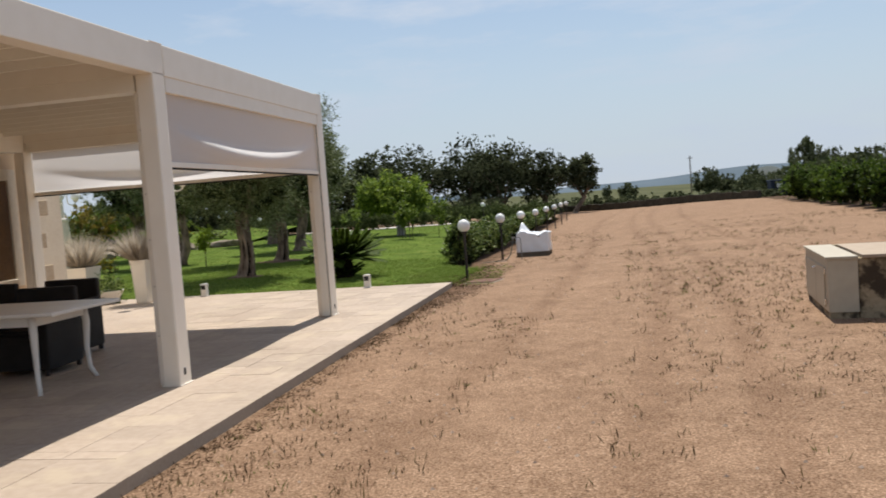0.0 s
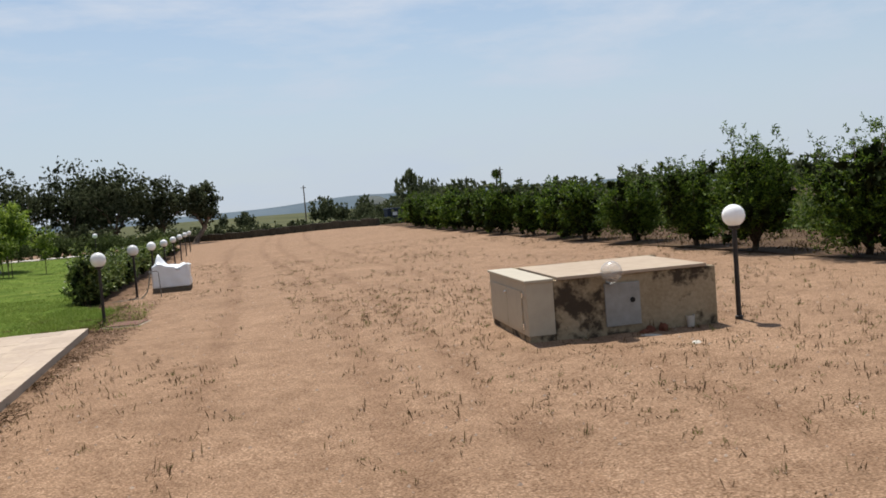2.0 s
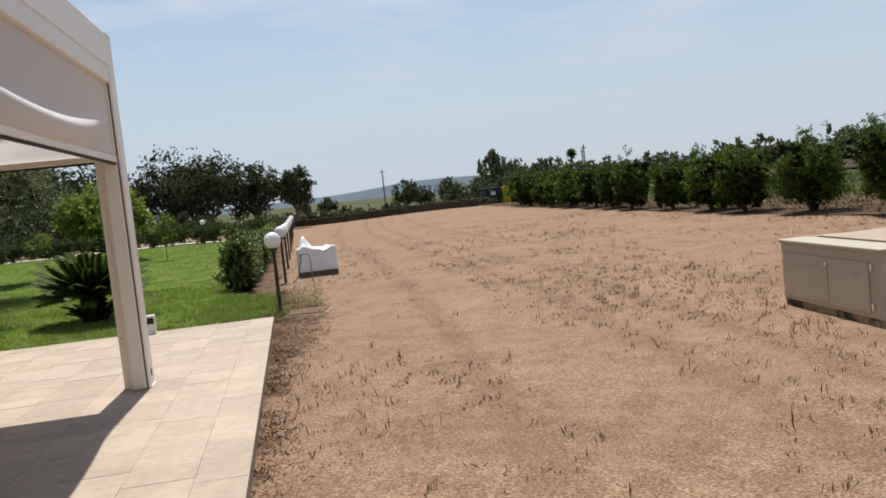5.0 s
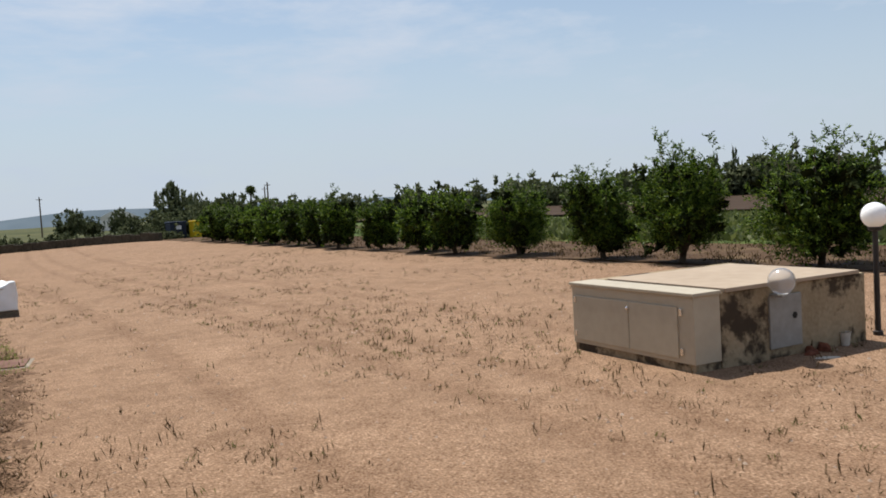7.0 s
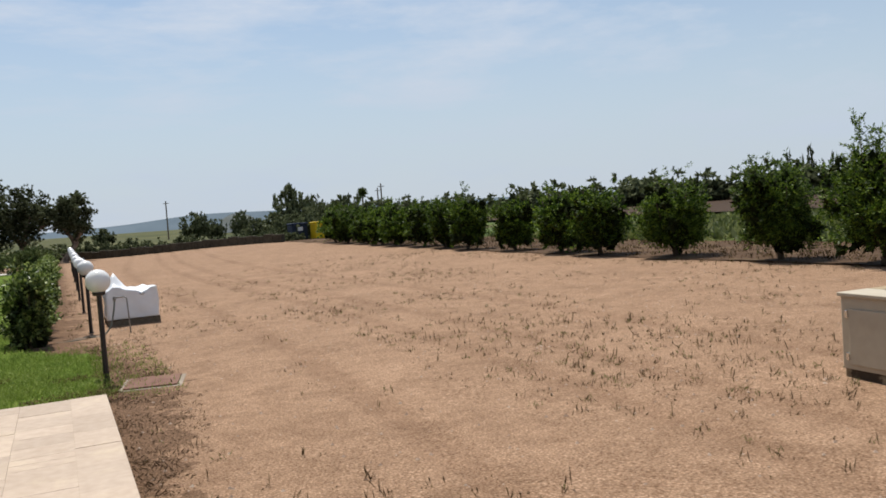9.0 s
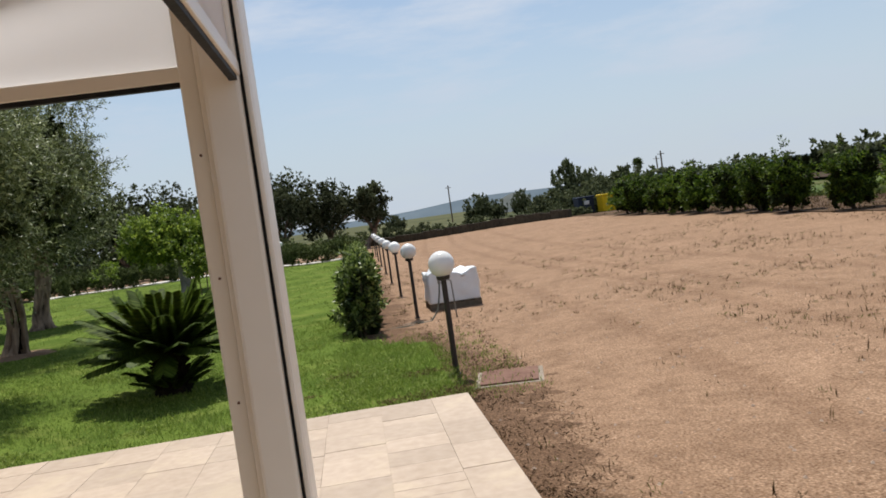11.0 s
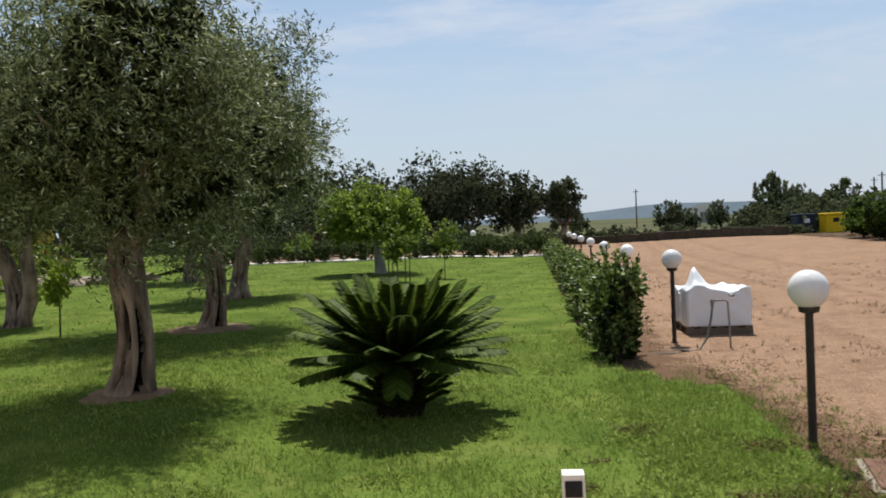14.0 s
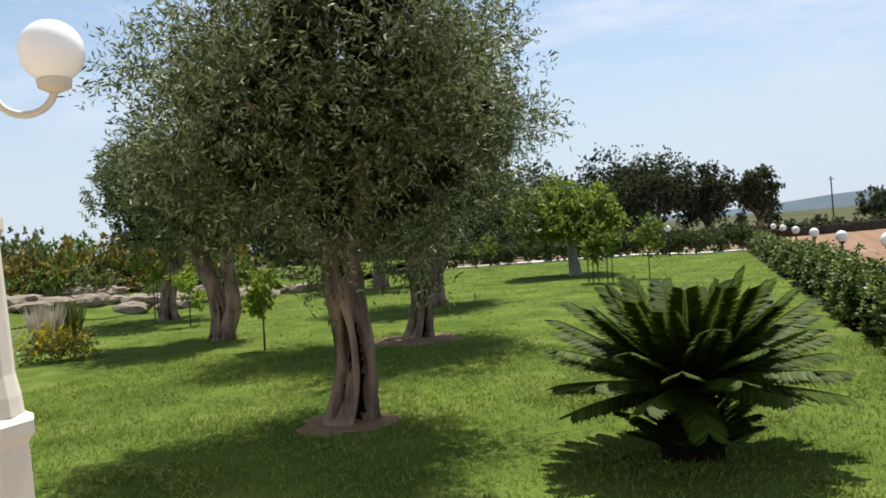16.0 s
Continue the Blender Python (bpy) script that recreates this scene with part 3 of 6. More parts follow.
# corner caps
for yy in POSTS_Y:
    part("corner_cap", box_bm(PX - W - 0.002, PX + 0.003, yy - 0.20, yy + 0.003, 3.046, 3.060, 0.005), M_WHITE, pergola)
# roof louvres, closed and slightly overlapping
slat = bmesh.new()
box_bm(PXW + W, PX - W, -0.215, 0.215, -0.012, 0.012, bm=slat)
box_bm(PXW + W, PX - W, -0.215, -0.180, -0.095, -0.012, bm=slat)
slat_me = mesh_of(slat, "louvre")
for lo, hi in ((POSTS_Y[2], POSTS_Y[1] - 0.2), (POSTS_Y[1], POSTS_Y[0] - 0.2)):
    count = 10
    for k in range(count):
        part("louvre", slat_me, M_LOUVRE, pergola, m=pose(0, lo + (hi - lo) * (k + 0.5) / count, 2.95, 4, 0, 0))


def screen(p0, p1, z0, z1, sag_dir):
    """A fabric roller screen with a bellied lower half, between two points on the ground plan."""
    p0, p1 = Vector(p0), Vector(p1)
    nu, nv = 48, 36
    verts, faces = [], []
    for j in range(nv + 1):
        for i in range(nu + 1):
            u, v = i / nu, j / nv
            dv = v - (0.22 + 0.25 * ((u - 0.48) / 0.42) ** 2)
            belly = math.sin(math.pi * u) * (math.exp(-((dv / (0.085 if dv > 0 else 0.16)) ** 2)) + 0.35 * math.exp(-((v - 0.1) / 0.3) ** 2))
            belly *= min(1.0, v * 8)
            p = p0.lerp(p1, u)
            verts.append((p.x + sag_dir[0] * 0.08 * belly, p.y + sag_dir[1] * 0.08 * belly, z0 + (z1 - z0) * v))
    for j in range(nv):
        for i in range(nu):
            a = j * (nu + 1) + i
            faces.append((a, a + 1, a + nu + 2, a + nu + 1))
    me = bpy.data.meshes.new("screen")
    me.from_pydata(verts, [], faces)
    me.polygons.foreach_set("use_smooth", [True] * len(faces))
    s = part("screen", me, M_FABRIC, pergola, "white fabric screen, half lowered")
    x0, x1 = sorted((p0.x, p1.x))
    y0, y1 = sorted((p0.y, p1.y))
    part("bottom_bar", box_bm(x0 - 0.022, x1 + 0.022, y0 - 0.022, y1 + 0.022, z0 - 0.005, z0 + 0.045, 0.006), M_WHITE, s)
    part("seal", box_bm(x0 - 0.012, x1 + 0.012, y0 - 0.012, y1 + 0.012, z0 - 0.022, z0 - 0.004), M_RUBBER, s, "black rubber seal")


screen((PX - 0.05, POSTS_Y[1] + 0.01, 0), (PX - 0.05, POSTS_Y[0] - 0.21, 0), 1.965, 2.64, (1, 0))
screen((PXW + W + 0.01, POSTS_Y[0] - 0.06, 0), (PX - W - 0.03, POSTS_Y[0] - 0.06, 0), 1.995, 2.64, (0, -1))

# ---- house ----
wall = new("wall_east", mesh_of(box_bm(-6.35, -6.0, -20, -2.95, -0.05, 4.2), "wall_east"))
wall.data.materials.append(M_HOUSE)
tagged(wall, "peach rendered house wall beside the pergola", "wall", kind="structure")
corner = new("wall_corner", mesh_of(box_bm(-12.0, -6.0 - 0.002, -2.948, -2.35, -0.05, 4.2), "wall_corner"))
corner.data.materials.append(M_TRIM)
tagged(corner, "pale rendered house corner with brown stone quoins", "wall", kind="structure")
roof = new("roof", mesh_of(box_bm(-12.2, -5.85, -20, -2.2, 4.2, 4.4), "roof"))
roof.data.materials.append(M_TRIM)
tagged(roof, "flat pale stone roof edge", "roof", kind="structure")
k = 0
z = 0.15
while z < 3.9:
    part("quoin", box_bm(-6.04, -5.985, -2.95 + 0.02, -2.95 + (0.26 if k % 2 else 0.16), z, z + 0.24, 0.012), M_QUOIN, corner)
    z += 0.52
    k += 1
win = thing("window_1", "brown shuttered window in a pale stone frame", "window", at=(-5.99, -4.38, 0), kind="structure")
part("window_frame", box_bm(0.0, 0.05, -0.95, -0.78, 0.66, 2.42, 0.008), M_TRIM, win)
part("window_frame", box_bm(0.0, 0.05, 0.78, 0.95, 0.66, 2.42, 0.008), M_TRIM, win)
part("window_frame", box_bm(0.0, 0.05, -0.776, 0.776, 2.25, 2.42, 0.008), M_TRIM, win)
part("window_sill", box_bm(0.0, 0.09, -0.776, 0.776, 0.66, 0.77, 0.008), M_TRIM, win)
part("shutter", box_bm(0.0, 0.03, -0.77, -0.005, 0.775, 2.245, 0.006), M_SHUTTER, win)
part("shutter", box_bm(0.0, 0.03, 0.005, 0.77, 0.775, 2.245, 0.006), M_SHUTTER, win)


# ---- table and chairs under the pergola ----
table = thing("dining_table", "white lacquered dining table with curved legs", "table", at=(-2.95, -7.68, 0), rz=90)
part("tabletop", box_bm(-0.52, 0.52, -1.0, 1.0, 0.72, 0.755, 0.01), M_TABLE, table)
part("apron", box_bm(-0.38, 0.38, -0.70, 0.70, 0.62, 0.72, 0.006), M_TABLE, table)
for sx in (-1, 1):
    for sy in (-1, 1):
        pts = [(sx * (0.37 + o), sy * (0.68 + o), z) for o, z in ((0.0, 0.70), (0.012, 0.55), (0.0, 0.3), (0.012, 0.1), (0.05, 0.0))]
        part("leg", tube(pts, [0.036, 0.034, 0.026, 0.022, 0.022], 8), M_TABLE, table, smooth=True)


def wicker_chair(at, rz):
    c = thing("wicker_armchair", "black woven wicker armchair beside the table", "chair", "chairs round the table", at=at, rz=rz)
    part("seat", box_bm(-0.30, 0.30, -0.28, 0.30, 0.06, 0.42, 0.02), M_WICKER, c)
    part("backrest", box_bm(-0.34, 0.34, 0.28, 0.36, 0.06, 0.86, 0.025), M_WICKER, c)
    for s in (-1, 1):
        part("armrest", box_bm(s * 0.33 - 0.04, s * 0.33 + 0.04, -0.30, 0.29, 0.06, 0.64, 0.02), M_WICKER, c)
        for yy in (-0.25, 0.30):
            part("leg", box_bm(s * 0.31 - 0.02, s * 0.31 + 0.02, yy - 0.02, yy + 0.02, 0, 0.07), M_BLACKPOLE, c)
    part("cushion", box_bm(-0.27, 0.27, -0.26, 0.27, 0.42, 0.47, 0.02), M_WICKER, c)
    return c


chair = wicker_chair((-3.55, -5.95, 0), 4)
copy_thing(chair, pose(-4.55, -6.1, 0, 0, 0, -5))
copy_thing(chair, pose(-3.15, -6.95, 0, 0, 0, 3))
copy_thing(chair, pose(-4.6, -7.7, 0, 0, 0, 90))

# ---- concrete pump box ----
pit = thing("concrete_box", "stained concrete service box with a steel lid", "box", at=(5.18, -4.29, 0), rz=-5)
BX0, BX1, BY0, BY1, BT = -0.02, 2.14, -0.83, 0.83, 0.585
part("body", box_bm(BX0 + 0.30, BX1, BY0, BY1, -0.2, BT - 0.03, 0.015), M_CONC, pit)
cab = part("cabinet", box_bm(BX0, BX0 + 0.297, BY0, BY1, -0.02, BT - 0.035, 0.006), M_CABINET, pit, "beige painted steel cabinet")
part("cabinet_roof", box_bm(BX0 - 0.02, BX0 + 0.30, BY0 - 0.02, BY1 + 0.02, BT - 0.035, BT - 0.005, 0.006), M_CABINET, pit)
part("plinth", box_bm(BX0 + 0.01, BX0 + 0.29, BY0 + 0.01, BY1 - 0.01, -0.2, -0.02, 0.004), M_CONC, pit)
for a, b in ((BY0 + 0.18, BY0 + 0.80), (BY0 + 0.81, BY1 - 0.08)):
    d = part("door", box_bm(BX0 - 0.014, BX0 - 0.001, a, b, 0.02, BT - 0.13, 0.004), M_CABINET, cab)
part("latch", lathe([(0.018, 0), (0.018, 0.02), (0.008, 0.03)], 10), M_CHROME, cab, m=pose(BX0 - 0.012, BY0 + 0.805, BT - 0.19, 0, -90, 0))
for a in (BY0 + 0.14, BY1 - 0.06):
    for z in (0.08, BT - 0.17):
        part("hinge", box_bm(BX0 - 0.018, BX0 - 0.001, a - 0.015, a + 0.015, z - 0.03, z + 0.03, 0.003), M_CHROME, cab)
part("lid", box_bm(BX0 + 0.34, BX1 - 0.12, BY0 - 0.03, BY1 - 0.14, BT - 0.028, BT + 0.006, 0.005), M_LIDSTEEL, pit, "cream steel lid")
part("rim", box_bm(BX0 + 0.304, BX1 + 0.012, BY1 - 0.13, BY1 + 0.012, BT - 0.03, BT - 0.004, 0.005), M_CONC, pit)
part("hatch", box_bm(0.84, 1.24, BY0 - 0.022, BY0 - 0.001, 0.0, BT - 0.12, 0.005), M_ZINC, pit, "dull zinc hatch with a keyhole")
part("keyhole", lathe([(0.03, 0), (0.03, 0.004)], 12), M_RUBBER, pit, m=pose(1.15, BY0 - 0.022, 0.27, 90, 0, 0))


def ball(r, seg=24):
    bm = bmesh.new()
    bmesh.ops.create_uvsphere(bm, u_segments=seg, v_segments=seg // 2, radius=r)
    return bm


bulkhead = thing("wall_globe_lamp", "clear round globe lamp on the service box", "lamp", at=(6.0, -5.185, 0), rz=-5)
part("bracket", box_bm(-0.035, 0.035, -0.15, 0.0, 0.462, 0.487, 0.006), M_ZINC, bulkhead)
glass = bpy.data.materials.new("clear_globe")
glass.use_nodes = True
gb = glass.node_tree.nodes["Principled BSDF"]
gb.inputs["Base Color"].default_value = (0.9, 0.9, 0.9, 1)
gb.inputs["Roughness"].default_value = 0.15
gb.inputs["Transmission Weight"].default_value = 0.85
part("globe", ball(0.115), glass, bulkhead, "clear glass globe", smooth=True, m=pose(0, -0.12, 0.60))


# ---- globe lamps ----
def globe_lamp(at, tall=1.06, group="globe lamps along the hedge", label="black garden lamp post with a white globe", r=0.125, lean=0.0):
    g = thing("garden_lamp", label, "lamp", group, at=at)
    part("pole", lathe([(0.045, -0.1), (0.045, 0.015), (0.028, 0.02), (0.026, tall - r - 0.02)], 14), M_BLACKPOLE, g, smooth=False)
    part("collar", lathe([(0.03, tall - r - 0.03), (0.062, tall - r - 0.02), (0.066, tall - r + 0.012), (0.05, tall - r + 0.016)], 16), M_BLACKPOLE, g)
    part("globe", ball(r), M_GLOBE, g, "white opal globe", smooth=True, m=pose(0, 0, tall))
    return g


lamp = globe_lamp((0.06, 1.33, -0.10))
for x, y in ((0.10, 6.54), (0.127, 11.4), (0.16, 16.24), (0.207, 21.1), (0.24, 26.0), (0.28, 30.9), (0.32, 35.8)):
    copy_thing(lamp, pose(x, y, field_z(x, y)))
for x, y in ((-3.9, 30.4), (-17.0, 30.5)):
    tagged(copy_thing(lamp, pose(x, y, lawn_z(x, y))), "black garden lamp with a white globe by the far hedge", group="globe lamps at the lawn's end")
tagged(globe_lamp((7.552, -5.236, -0.065), 1.14), "black lamp post with a white globe beside the concrete box", group="single lamp")

# white iron lamp post on a pedestal with curved arms
def iron_lamp(at, rz):
    iron = thing("iron_lamp_post", "cream iron lamp post with curved arms and white globes", "lamp", "iron lamp posts", at=at, rz=rz)
    iron.scale = (1.15, 1.15, 1.15)
    part("pedestal", lathe([(0.19, 0.188), (0.19, 0.25), (0.16, 0.28), (0.15, 0.90), (0.172, 0.93), (0.172, 0.97), (0.12, 1.0)], 8), M_CREAMIRON, iron)
    part("shaft", lathe([(0.135, 0.99), (0.13, 1.05), (0.118, 1.12), (0.105, 1.55), (0.12, 1.58), (0.12, 1.62), (0.04, 1.66)], 16), M_CREAMIRON, iron)
    for k in range(3):
        pts = [(0.02, 0, 2.30), (0.08, 0, 2.25), (0.125, 0, 2.14)] + [(0.23 - 0.095 * math.cos(math.pi * i / 12), 0, 2.02 - 0.085 * math.sin(math.pi * i / 12)) for i in range(13)]
        arm = part("arm", tube(pts, [0.012] * len(pts), 8), M_CREAMIRON, iron, m=pose(0, 0, 0, 0, 0, k * 120), smooth=True)
        part("cup", lathe([(0.02, 2.0), (0.05, 2.015), (0.054, 2.04), (0.048, 2.045)], 16, centre=(0.325, 0)), M_CREAMIRON, arm)
        part("globe", ball(0.100, 32), M_GLOBE, arm, "white opal globe", smooth=True, m=pose(0.325, 0, 2.13))
    part("stem", lathe([(0.05, 1.65), (0.03, 1.8), (0.024, 2.3), (0.03, 2.34), (0.001, 2.42)], 12), M_CREAMIRON, iron)
    return iron


iron_lamp((-5.17, -0.57, -0.216), 22)
iron_lamp((-11.0, 4.6, -0.16), 60)

# ---- path lights ----
def path_light(at, rz=0):
    p = thing("path_light", "small white bollard path light with a dark lens", "lamp", "path lights along the terrace", at=at, rz=rz)
    part("body", box_bm(-0.055, 0.055, -0.05, 0.05, 0, 0.24, 0.008), M_TABLE, p)
    part("lens", box_bm(-0.042, 0.042, -0.056, -0.049, 0.13, 0.21, 0.003), M_RUBBER, p, "dark lens")
    part("base_plate", box_bm(-0.065, 0.065, -0.06, 0.06, 0, 0.012, 0.003), M_TABLE, p)
    return p


pl = path_light((-1.535, -0.10, 0.0))
copy_thing(pl, pose(-4.75, -0.10, 0.0))
copy_thing(pl, pose(-8.0, -0.10, 0.0))

# ---- wrapped pallet, tap, hose, cover ----
pal = thing("wrapped_pallet", "pallet of goods wrapped in white plastic film", "pallet", at=(0.82, 7.72, -0.17))
pal.scale = (0.87, 0.95, 1.0)
for yy in (-0.45, 0.0, 0.45):
    part("runner", box_bm(-0.5, 0.5, yy - 0.05, yy + 0.05, 0.0, 0.10, 0.004), M_PALLET, pal)
for i in range(5):
    part("board", box_bm(-0.5 + i * 0.22, -0.38 + i * 0.22, -0.5, 0.5, 0.10, 0.122), M_PALLET, pal)
bm = box_bm(-0.49, 0.49, -0.5, 0.5, 0.125, 0.62)
bmesh.ops.subdivide_edges(bm, edges=bm.edges[:], cuts=20, use_grid_fill=True)
for v in bm.verts:
    n3 = noise.noise(v.co * 4.0) * 0.03 + noise.noise(v.co * 11) * 0.012
    v.co.x += n3 * (1 if abs(v.co.x) > 0.47 else 0.3)
    v.co.y += noise.noise(v.co * 5 + Vector((4, 0, 0))) * 0.02
    if v.co.z > 0.55:
        v.co.z += noise.noise(v.co * 5.0) * 0.05 - 0.02
        peak = math.exp(-(((v.co.x + 0.32) / (0.10 if v.co.x < -0.32 else 0.24)) ** 2 + ((v.co.y + 0.2) / 0.28) ** 2))
        v.co.z += 0.20 * peak + 0.12 * peak ** 6 + 0.035 * noise.noise(v.co * 9) + 0.05 * math.exp(-(((v.co.x - 0.4) / 0.15) ** 2 + ((v.co.y + 0.3) / 0.2) ** 2))
part("film", bm, M_WRAP, pal, "crumpled white plastic film", smooth=True)

tap = thing("garden_tap", "thin metal garden tap standpipe", "tap", at=(0.62, 5.98, -0.15))
part("pipe", tube([(0.04, 0, -0.05), (0.03, 0, 0.3), (0.02, 0, 0.56), (-0.02, 0, 0.585), (-0.16, 0, 0.58)], [0.0115] * 5, 8), M_ZINC, tap, smooth=True)
part("valve", lathe([(0.02, 0.53), (0.026, 0.56), (0.02, 0.6)], 10, centre=(-0.16, 0)), M_ZINC, tap)
hose_pts = [(-0.16, 0, 0.54), (-0.18, -0.02, 0.4), (-0.24, -0.06, 0.15), (-0.36, -0.15, 0.02), (-0.6, -0.3, 0.012), (-0.9, -0.32, 0.012), (-0.95, -0.18, 0.012), (-0.7, -0.1, 0.012), (-0.5, -0.25, 0.03), (-0.75, -0.42, 0.02), (-1.05, -0.35, 0.012)]
hose = thing("garden_hose", "grey garden hose trailing from the tap", "hose", at=(0.62, 5.98, -0.15))
part("hose_pipe", tube(hose_pts, [0.013] * len(hose_pts), 8), M_HOSE, hose, smooth=True)
cover = thing("manhole_cover", "rusty iron cover in a cement frame", "cover", at=(0.47, 0.78, -0.136), rz=-12)
part("frame", box_bm(-0.30, 0.30, -0.33, 0.33, -0.02, 0.055, 0.01), M_FRAME, cover)
part("plate", box_bm(-0.255, 0.255, -0.285, 0.285, 0.05, 0.07, 0.006), M_RUST, cover, "rusty iron plate")


# litter at the foot of the box
def lump(name, at, size, seed, material, label, category):
    g = thing(name, label, category, at=at, rz=seed * 47)
    bm = bmesh.new()
    bmesh.ops.create_icosphere(bm, subdivisions=2, radius=1.0)
    for v in bm.verts:
        k = 1 + 0.4 * noise.noise(v.co * 1.3 + Vector((seed * 3.3, 0, 0))) + 0.15 * noise.noise(v.co * 4 + Vector((0, seed, 0)))
        v.co = Vector((v.co.x * size[0], v.co.y * size[1], max(v.co.z, -0.3) * size[2])) * k
    part("stone", bm, material, g)


M_TERRACOTTA = mat("broken_terracotta", (0.10, 0.035, 0.02), (0.20, 0.075, 0.045), grain=25, blotch=5, rough=0.9, bump=0.3)
for x, y, sx, sy, sz, k in ((6.42, -5.28, 0.10, 0.06, 0.06, 1), (6.56, -5.30, 0.07, 0.05, 0.08, 2), (6.32, -5.33, 0.05, 0.05, 0.04, 3)):
    lump("brick_fragment", (x, y, field_z(x, y)), (sx, sy, sz), k, M_TERRACOTTA, "broken red brick lying against the concrete box", "rubble")
for x, y, sx, sy, sz, k in ((6.45, -6.12, 0.07, 0.04, 0.020, 5), (6.30, -5.50, 0.11, 0.04, 0.010, 7)):
    lump("plaster_fragment", (x, y, field_z(x, y)), (sx, sy, sz), k, M_KERB, "flat white plaster fragment lying on the sand", "rubble")
cup = thing("plastic_cup", "small translucent plastic cup beside the concrete box", "cup", at=(6.90, -5.30, field_z(6.9, -5.3)))
part("cup_wall", lathe([(0.035, 0), (0.05, 0.12), (0.053, 0.125), (0.047, 0.125), (0.033, 0.01)], 16), M_KERB, cup)

# ---- planters ----
def planter(at, r0, r1, h, plume):
    p = thing("tall_planter", "tall tapered white planter with dry feathery grass", "planter", "tall planters on the terrace", at=at)
    part("pot", lathe([(r0, 0), (r0 + 0.01, 0.02), (r1, h - 0.05), (r1 + 0.015, h - 0.045), (r1 + 0.015, h), (r1 - 0.02, h), (r1 - 0.03, h - 0.06)], 4), M_TABLE, p, m=pose(0, 0, 0, 0, 0, 45))
    rng = np.random.default_rng(int(abs(at[0] * 100)))
    n = 900
    a, t = rng.random(n) * 6.283, rng.random(n)
    base = np.stack([np.cos(a) * 0.12 * t, np.sin(a) * 0.12 * t, np.full(n, h - 0.06)], 1)
    way = np.stack([np.cos(a) * (0.2 + 0.95 * t), np.sin(a) * (0.2 + 0.95 * t), np.ones(n)], 1) + rng.normal(size=(n, 3)) * 0.12
    part("grass", leaves_mesh("grass", base, way, plume * (0.5 + 0.5 * rng.random(n)), np.full(n, 0.02), rng.normal(size=(n, 3))), M_PLUME, p, "dry feathery grass")
    return p


planter((-6.95, -0.6, 0), 0.24, 0.33, 0.72, 0.8)
planter((-5.66, -0.66, 0), 0.15, 0.21, 0.80, 0.75)
bowl = thing("low_bowl_planter", "low white bowl planter with succulents", "planter", at=(-6.55, -0.5, 0))
part("bowl", lathe([(0.16, 0), (0.18, 0.02), (0.30, 0.2), (0.32, 0.24), (0.28, 0.24), (0.25, 0.18)], 20), M_TABLE, bowl, smooth=False)
rngb = np.random.default_rng(8)
part("succulent", crown_mesh("succulent", [(0, 0, 0.26, 0.2, 0.1)], 900, 0.07, 0.03, rngb), M_HEDGE, bowl)["kind"] = "stuff"


